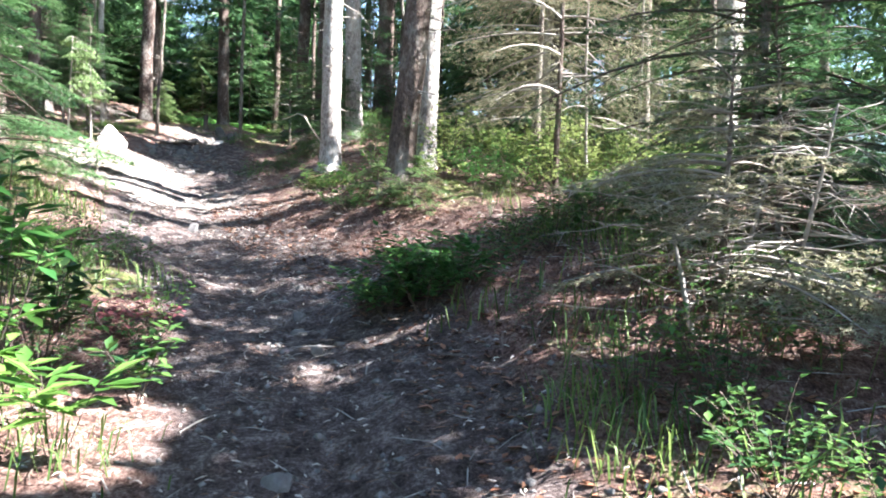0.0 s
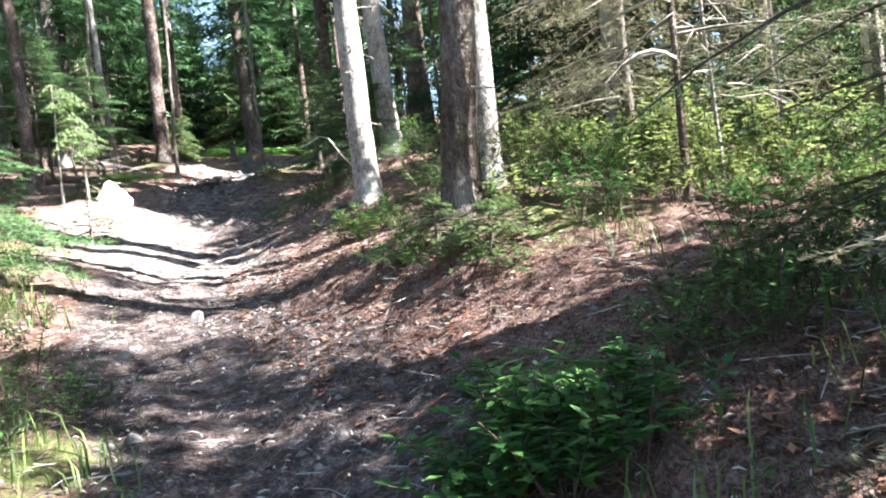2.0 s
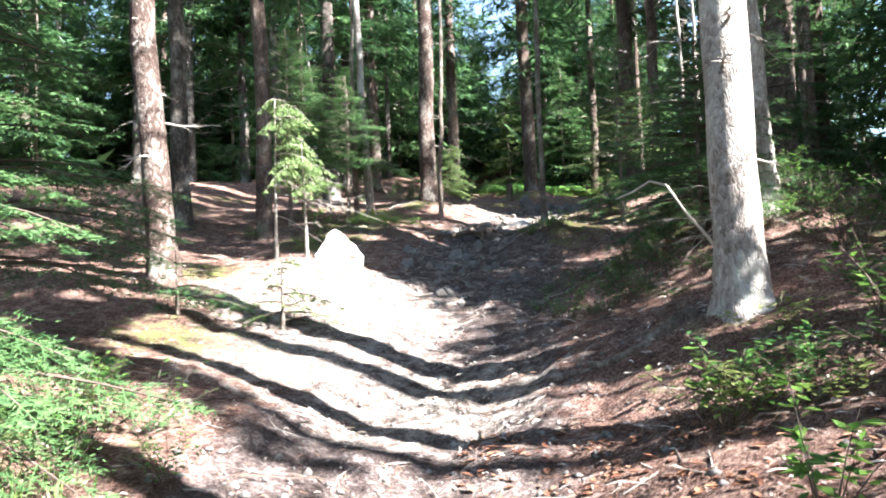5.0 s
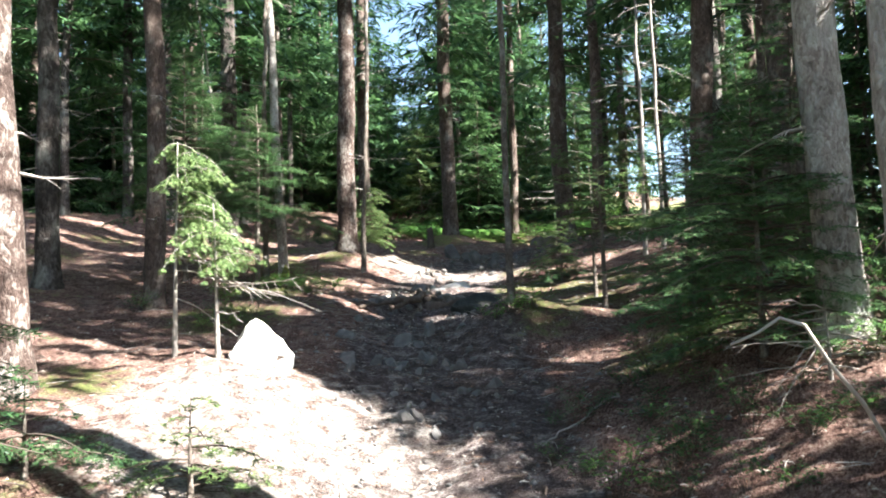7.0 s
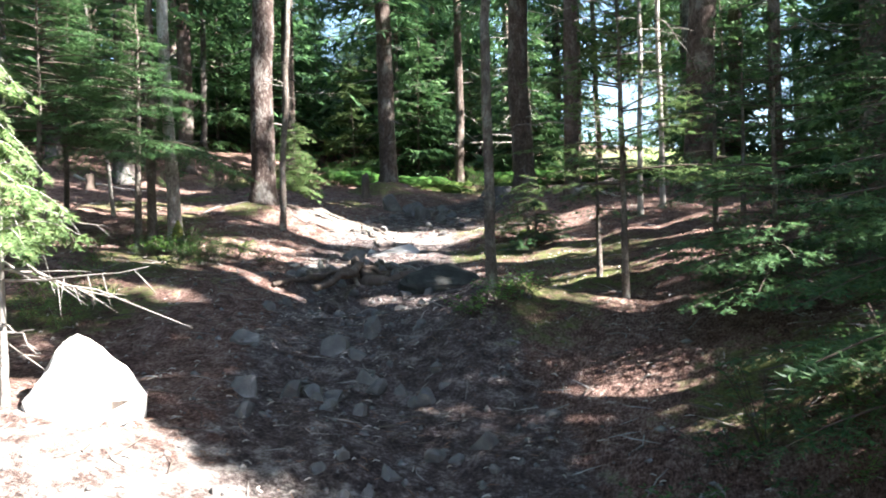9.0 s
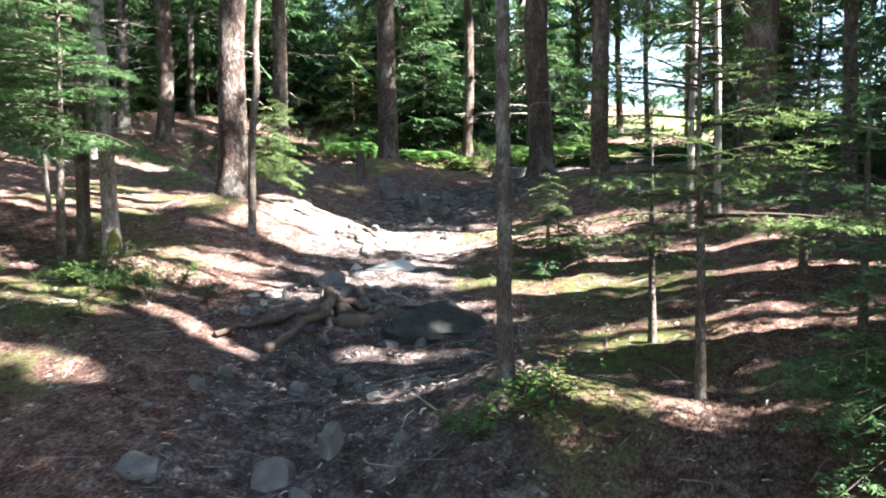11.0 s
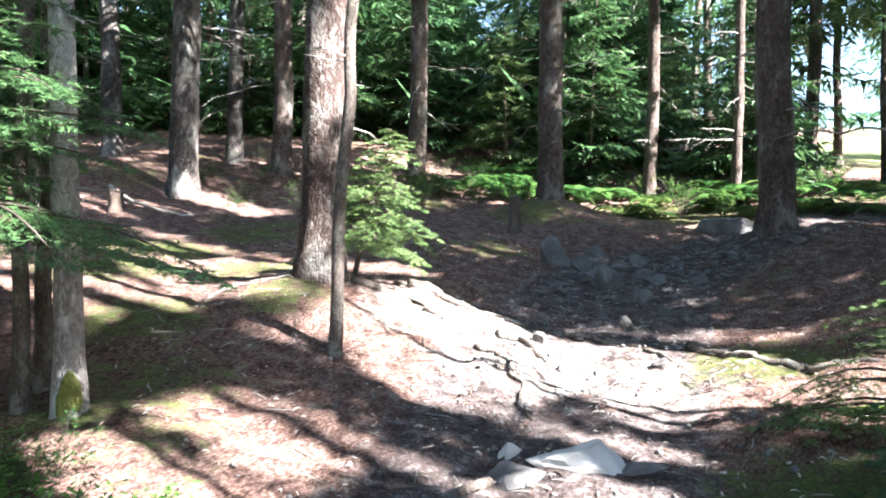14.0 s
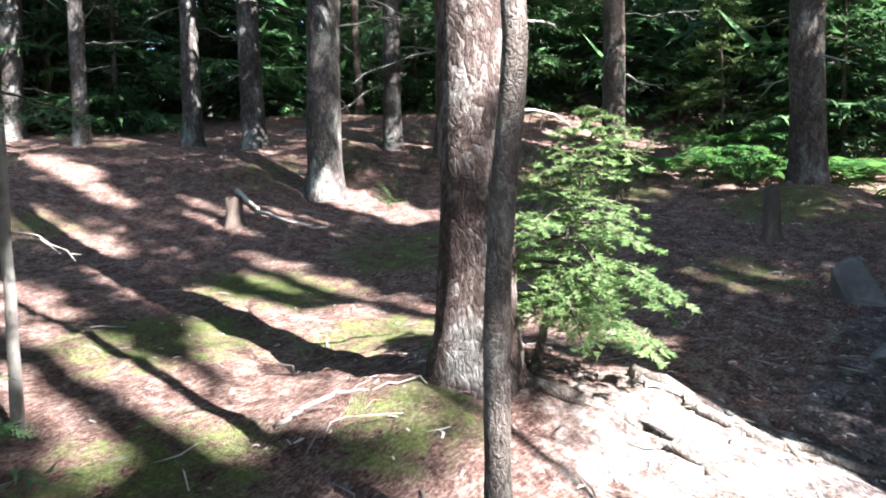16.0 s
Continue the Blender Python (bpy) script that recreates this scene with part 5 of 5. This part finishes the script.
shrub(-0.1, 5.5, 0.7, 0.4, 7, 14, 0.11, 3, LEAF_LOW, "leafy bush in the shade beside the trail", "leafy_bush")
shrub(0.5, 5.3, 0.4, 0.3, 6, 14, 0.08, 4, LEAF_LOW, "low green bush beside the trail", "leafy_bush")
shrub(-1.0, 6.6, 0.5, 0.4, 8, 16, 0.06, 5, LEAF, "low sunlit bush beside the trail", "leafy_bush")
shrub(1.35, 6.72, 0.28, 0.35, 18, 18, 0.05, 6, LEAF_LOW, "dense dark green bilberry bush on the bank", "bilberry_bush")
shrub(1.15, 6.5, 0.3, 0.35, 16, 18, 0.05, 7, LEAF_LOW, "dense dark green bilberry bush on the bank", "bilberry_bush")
shrub(-0.55, 10.3, 0.3, 0.25, 7, 12, 0.06, 8, LEAF, "small bright bush on the edge of the bank", "leafy_bush")
shrub(-0.1, 9.4, 0.35, 0.3, 7, 12, 0.06, 9, LEAF, "small bright bush on the bank", "leafy_bush")


for k, (x, y) in enumerate([(1.3, 6.4), (1.5, 6.35), (1.7, 6.4), (1.35, 6.6), (1.6, 6.6)]):
    shrub(x, y, 0.3 + 0.03 * (k % 4), 0.3, 15, 18, 0.062, 80 + k, LEAF_MID, "leafy green bush crowding the bank", "leafy_bush")
for k, (x, y) in enumerate([(0.02, 5.95), (-0.14, 6.05), (0.1, 6.12), (-0.3, 5.9)]):
    shrub(x, y, 0.17 + 0.02 * k, 0.16, 8, 9, 0.05, 190 + k, LEAF_RED if k < 3 else LEAF_MID, "low plant with reddened leaves beside the trail" if k < 3 else "low green plant beside the trail", "low_plant", "plant")
bushes = np.random.RandomState(6)
# the paler leaves carry the sun on these bushes
for k in range(34):
    shrub(bushes.uniform(0.9, 3.6), bushes.uniform(9.3, 11.4), bushes.uniform(0.4, 0.7), 0.34, 12, 16, 0.06, 110 + k, LEAF_PALE_LIT if k % 3 else GRASS, "pale sunlit bush behind the trunks", "leafy_bush")
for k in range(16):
    shrub(bushes.uniform(1.0, 3.4), bushes.uniform(8.7, 9.6), bushes.uniform(0.25, 0.42), 0.3, 11, 14, 0.05, 150 + k, LEAF_PALE_LIT if k % 2 else LEAF_MID, "low pale bush behind the trunks", "leafy_bush")
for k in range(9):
    shrub(bushes.uniform(-0.6, 0.6), bushes.uniform(9.9, 11.2), bushes.uniform(0.18, 0.32), 0.26, 9, 12, 0.045, 170 + k, LEAF_PALE_LIT if k % 2 else LEAF_MID, "low bush on the edge of the bank", "leafy_bush")
for k, (x, y) in enumerate([(-6.35, 15.95), (-6.6, 16.05), (-6.2, 16.2), (-6.75, 15.8), (-6.5, 15.7), (-3.4, 14.72), (-3.55, 14.6), (-3.3, 14.9)]):
    shrub(x, y, 0.16, 0.22, 14, 12, 0.035, 90 + k, LEAF, "low bright green plants on mossy ground", "low_plant", "plant")
for k, (x, y) in enumerate([(2.15, 6.9), (2.5, 7.2)]):
    shrub(x, y, 0.36, 0.42, 16, 18, 0.05, 10 + k, LEAF_LOW, "dense dark green bilberry bush on the bank", "bilberry_bush")


def undergrowth():
    rng = np.random.RandomState(19)
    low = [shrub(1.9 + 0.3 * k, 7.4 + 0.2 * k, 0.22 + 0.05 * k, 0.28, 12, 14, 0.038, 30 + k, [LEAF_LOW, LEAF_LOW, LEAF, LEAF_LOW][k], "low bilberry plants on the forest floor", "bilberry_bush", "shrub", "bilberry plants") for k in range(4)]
    ferns = [fern(-7.5 + 0.9 * k, 25.4 + 0.2 * k, 0.42 + 0.08 * k, 40 + k, [GRASS, LEAF_LOW, LEAF_MID][k], "bright green fern in the sun", "ferns") for k in range(3)]
    def put(kinds, x, y, lo=0.7, hi=1.3):
        s = rng.uniform(lo, hi)
        c = copy_thing(kinds[rng.randint(len(kinds))], Matrix.LocRotScale(on_land(x, y, -0.01), Euler((0, 0, rng.uniform(0, 6.3))), None))
        c.scale = (s, s, s)
    for _ in range(150):                        # bank beside the first stretch
        x, y = rng.uniform(0.0, 4.5), rng.uniform(3.4, 11.6)
        gap = float(trail_gap(np.float64(x), np.float64(y)))
        bare = x < 2.4 and 6.8 < y < 8.5 and rng.rand() < 0.85
        if not bare and gap > 0.85 and x > np.interp(y, TRAIL[:, 1], TRAIL[:, 0]):
            put(low, x, y)
    for _ in range(60):                         # the other verge
        y = rng.uniform(4.5, 9.5)
        x = np.interp(y, TRAIL[:, 1], TRAIL[:, 0]) - rng.uniform(0.85, 2.6)
        put(low, x, y, 0.6, 1.2)
    for _ in range(45):                         # behind the sunlit trunks
        put(low, rng.uniform(-0.4, 3.5), rng.uniform(10.2, 13.5), 0.9, 1.6)
    for _ in range(70):                         # sunny edge beyond
        put(ferns, rng.uniform(-11.5, -3.6), rng.uniform(24.6, 28.0), 0.7, 1.4)
    for _ in range(40):
        put(low, rng.uniform(-11.5, -2.0), rng.uniform(23.8, 28.0), 0.9, 1.7)
    for _ in range(24):
        put(low, rng.uniform(-7.2, -5.6), rng.uniform(13.8, 16.2), 0.4, 0.7)
    for _ in range(22):
        put(low, rng.uniform(-2.6, -0.4), rng.uniform(13.2, 17.5), 0.5, 0.9)
    for _ in range(36):                         # shaded bank above the hollow
        put(low, rng.uniform(-2.5, -0.5), rng.uniform(11.7, 13.6), 0.45, 0.9)
    for _ in range(16):
        put(low, rng.uniform(-6.9, -5.9), rng.uniform(15.4, 16.4), 0.5, 0.8)
    for _ in range(30):
        put(low, rng.uniform(-13.5, -9.5), rng.uniform(21.5, 25.0), 0.7, 1.2)


undergrowth()


# ---- grass, twigs and dead needles ----
def scattered(name, count, seed, place, shape, mat, label, category):
    rng = np.random.RandomState(seed)
    x, y = place(rng, count)
    z = land(x, y)
    v, f = shape(rng, np.stack([x, y, z], -1))
    tagged(new(name, fast_mesh(name, v, f, mat)), label, category, kind="stuff")


def near_trail(reach):
    def place(rng, n):
        u = rng.uniform(0.8, len(TRAIL) - 3.0, n)
        i = np.arange(len(TRAIL))
        return np.interp(u, i, TRAIL[:, 0]) + rng.normal(0, reach, n), np.interp(u, i, TRAIL[:, 1]) + rng.normal(0, 1.0, n)
    return place


def sticks(lo, hi, thick):
    def shape(rng, p):
        n = len(p)
        a, l = rng.uniform(0, 6.28, n), rng.uniform(lo, hi, n)
        d = np.stack([np.cos(a), np.sin(a), rng.normal(0, 0.12, n)], -1)
        s = np.stack([-np.sin(a), np.cos(a), 0 * a], -1)
        t = (thick * rng.uniform(0.5, 1.3, n))[:, None]
        q = p + np.array([0, 0, 1.0]) * t * 0.8
        e = q + d * l[:, None]
        e[:, 2] = np.maximum(e[:, 2], land(e[:, 0], e[:, 1]) + t[:, 0] * 0.5)
        m = (q + e) / 2 + s * (l * rng.normal(0, 0.13, n))[:, None] + np.array([0, 0, 1.0]) * t
        v = np.stack([q - s * t, q + s * t, q + [0, 0, 1] * t, m - s * t, m + s * t, m + [0, 0, 1.4] * t, e], 1).reshape(-1, 3)
        i = np.arange(n)[:, None] * 7
        f = np.concatenate([i + k for k in ([0, 3, 5], [0, 5, 2], [2, 5, 4], [2, 4, 1], [3, 6, 5], [5, 6, 4])], 0)
        return v, f
    return shape


def blades(rng, p):
    n = len(p)
    a, l = rng.uniform(0, 6.28, n), rng.uniform(0.07, 0.24, n)
    d = np.stack([np.cos(a), np.sin(a), 0 * a], -1)
    s = np.stack([-np.sin(a), np.cos(a), 0 * a], -1) * 0.0035
    m = p + d * (l * 0.2)[:, None] + np.array([0, 0, 1.0]) * (l * 0.65)[:, None]
    e = p + d * (l * 0.6)[:, None] + np.array([0, 0, 1.0]) * (l * 0.85)[:, None]
    v = np.stack([p - s, p + s, m + s, m - s, e], 1).reshape(-1, 3)
    i = np.arange(n)[:, None] * 5
    return v, np.concatenate([i + k for k in ([0, 1, 2], [0, 2, 3], [3, 2, 4])], 0)


def verge(rng, n):
    k = rng.randint(0, 90, n)
    cx, cy = rng.uniform(1.6, 4.0, 90), rng.uniform(3.2, 11.0, 90)
    side = rng.rand(90) < 0.25
    cy = np.where(side, rng.uniform(4.0, 9.0, 90), cy)
    cx = np.where(side, np.interp(cy, TRAIL[:, 1], TRAIL[:, 0]) - rng.uniform(0.9, 2.0, 90), np.maximum(cx, np.interp(cy, TRAIL[:, 1], TRAIL[:, 0]) + 0.9))
    return cx[k] + rng.normal(0, 0.13, n), cy[k] + rng.normal(0, 0.13, n)


def pebbles(rng, p):
    n = len(p)
    base = np.array([(1, 0, 0), (-1, 0, 0), (0, 1, 0), (0, -1, 0), (0, 0, 1), (0, 0, -1)], float)
    f0 = np.array([(0, 2, 4), (2, 1, 4), (1, 3, 4), (3, 0, 4), (2, 0, 5), (1, 2, 5), (3, 1, 5), (0, 3, 5)])
    s = (0.008 + 0.022 * rng.rand(n) ** 2)[:, None, None] * rng.uniform(0.6, 1.3, (n, 1, 3)) * [1, 1, 0.7]
    v = (p[:, None] + base[None] * s * rng.uniform(0.7, 1.2, (n, 6, 1))).reshape(-1, 3)
    return v, (np.arange(n)[:, None, None] * 6 + f0[None]).reshape(-1, 3)


scattered("fallen_twigs", 2200, 1, near_trail(2.6), sticks(0.05, 0.26, 0.003), TWIG_DEAD, "dry twigs strewn over the forest floor", "twigs")
scattered("dark_twigs", 2200, 2, near_trail(2.6), sticks(0.05, 0.26, 0.0045), TWIG_DARK, "dark twigs strewn over the forest floor", "twigs")
scattered("dead_needles", 15000, 3, near_trail(2.2), sticks(0.02, 0.07, 0.0022), LITTER, "brown dead needles and chips on the ground", "needles")
scattered("pale_chips", 6000, 4, near_trail(2.0), sticks(0.015, 0.05, 0.004), STICK_PALE, "pale chips of bark and wood on the ground", "litter")
scattered("pebbles", 4500, 5, near_trail(0.5), pebbles, ROCK, "small pebbles trodden into the trail", "pebbles")
def bank(rng, n):
    y = rng.uniform(4.5, 10.5, n)
    return np.interp(y, TRAIL[:, 1], TRAIL[:, 0]) + 0.35 + np.abs(rng.normal(0, 1.2, n)), y


def fallen_leaves(rng, p):
    n = len(p)
    a = rng.uniform(0, 6.28, n)
    w = unit(np.stack([np.cos(a), np.sin(a), rng.normal(0.1, 0.25, n)], -1))
    up = unit(np.array([0, 0, 1.0]) - w * w[:, 2:3])
    l = rng.uniform(0.025, 0.06, n)
    return leaf_cards(rng, p + np.array([0, 0, 0.008]), w, up, l, l * 0.55)


scattered("dead_leaves", 3800, 8, bank, fallen_leaves, DEAD_LEAF, "red-brown dead leaves and bark on the bank", "leaves")
scattered("grass", 3600, 6, verge, blades, GRASS, "tufts of green and dry grass on the verge", "grass")
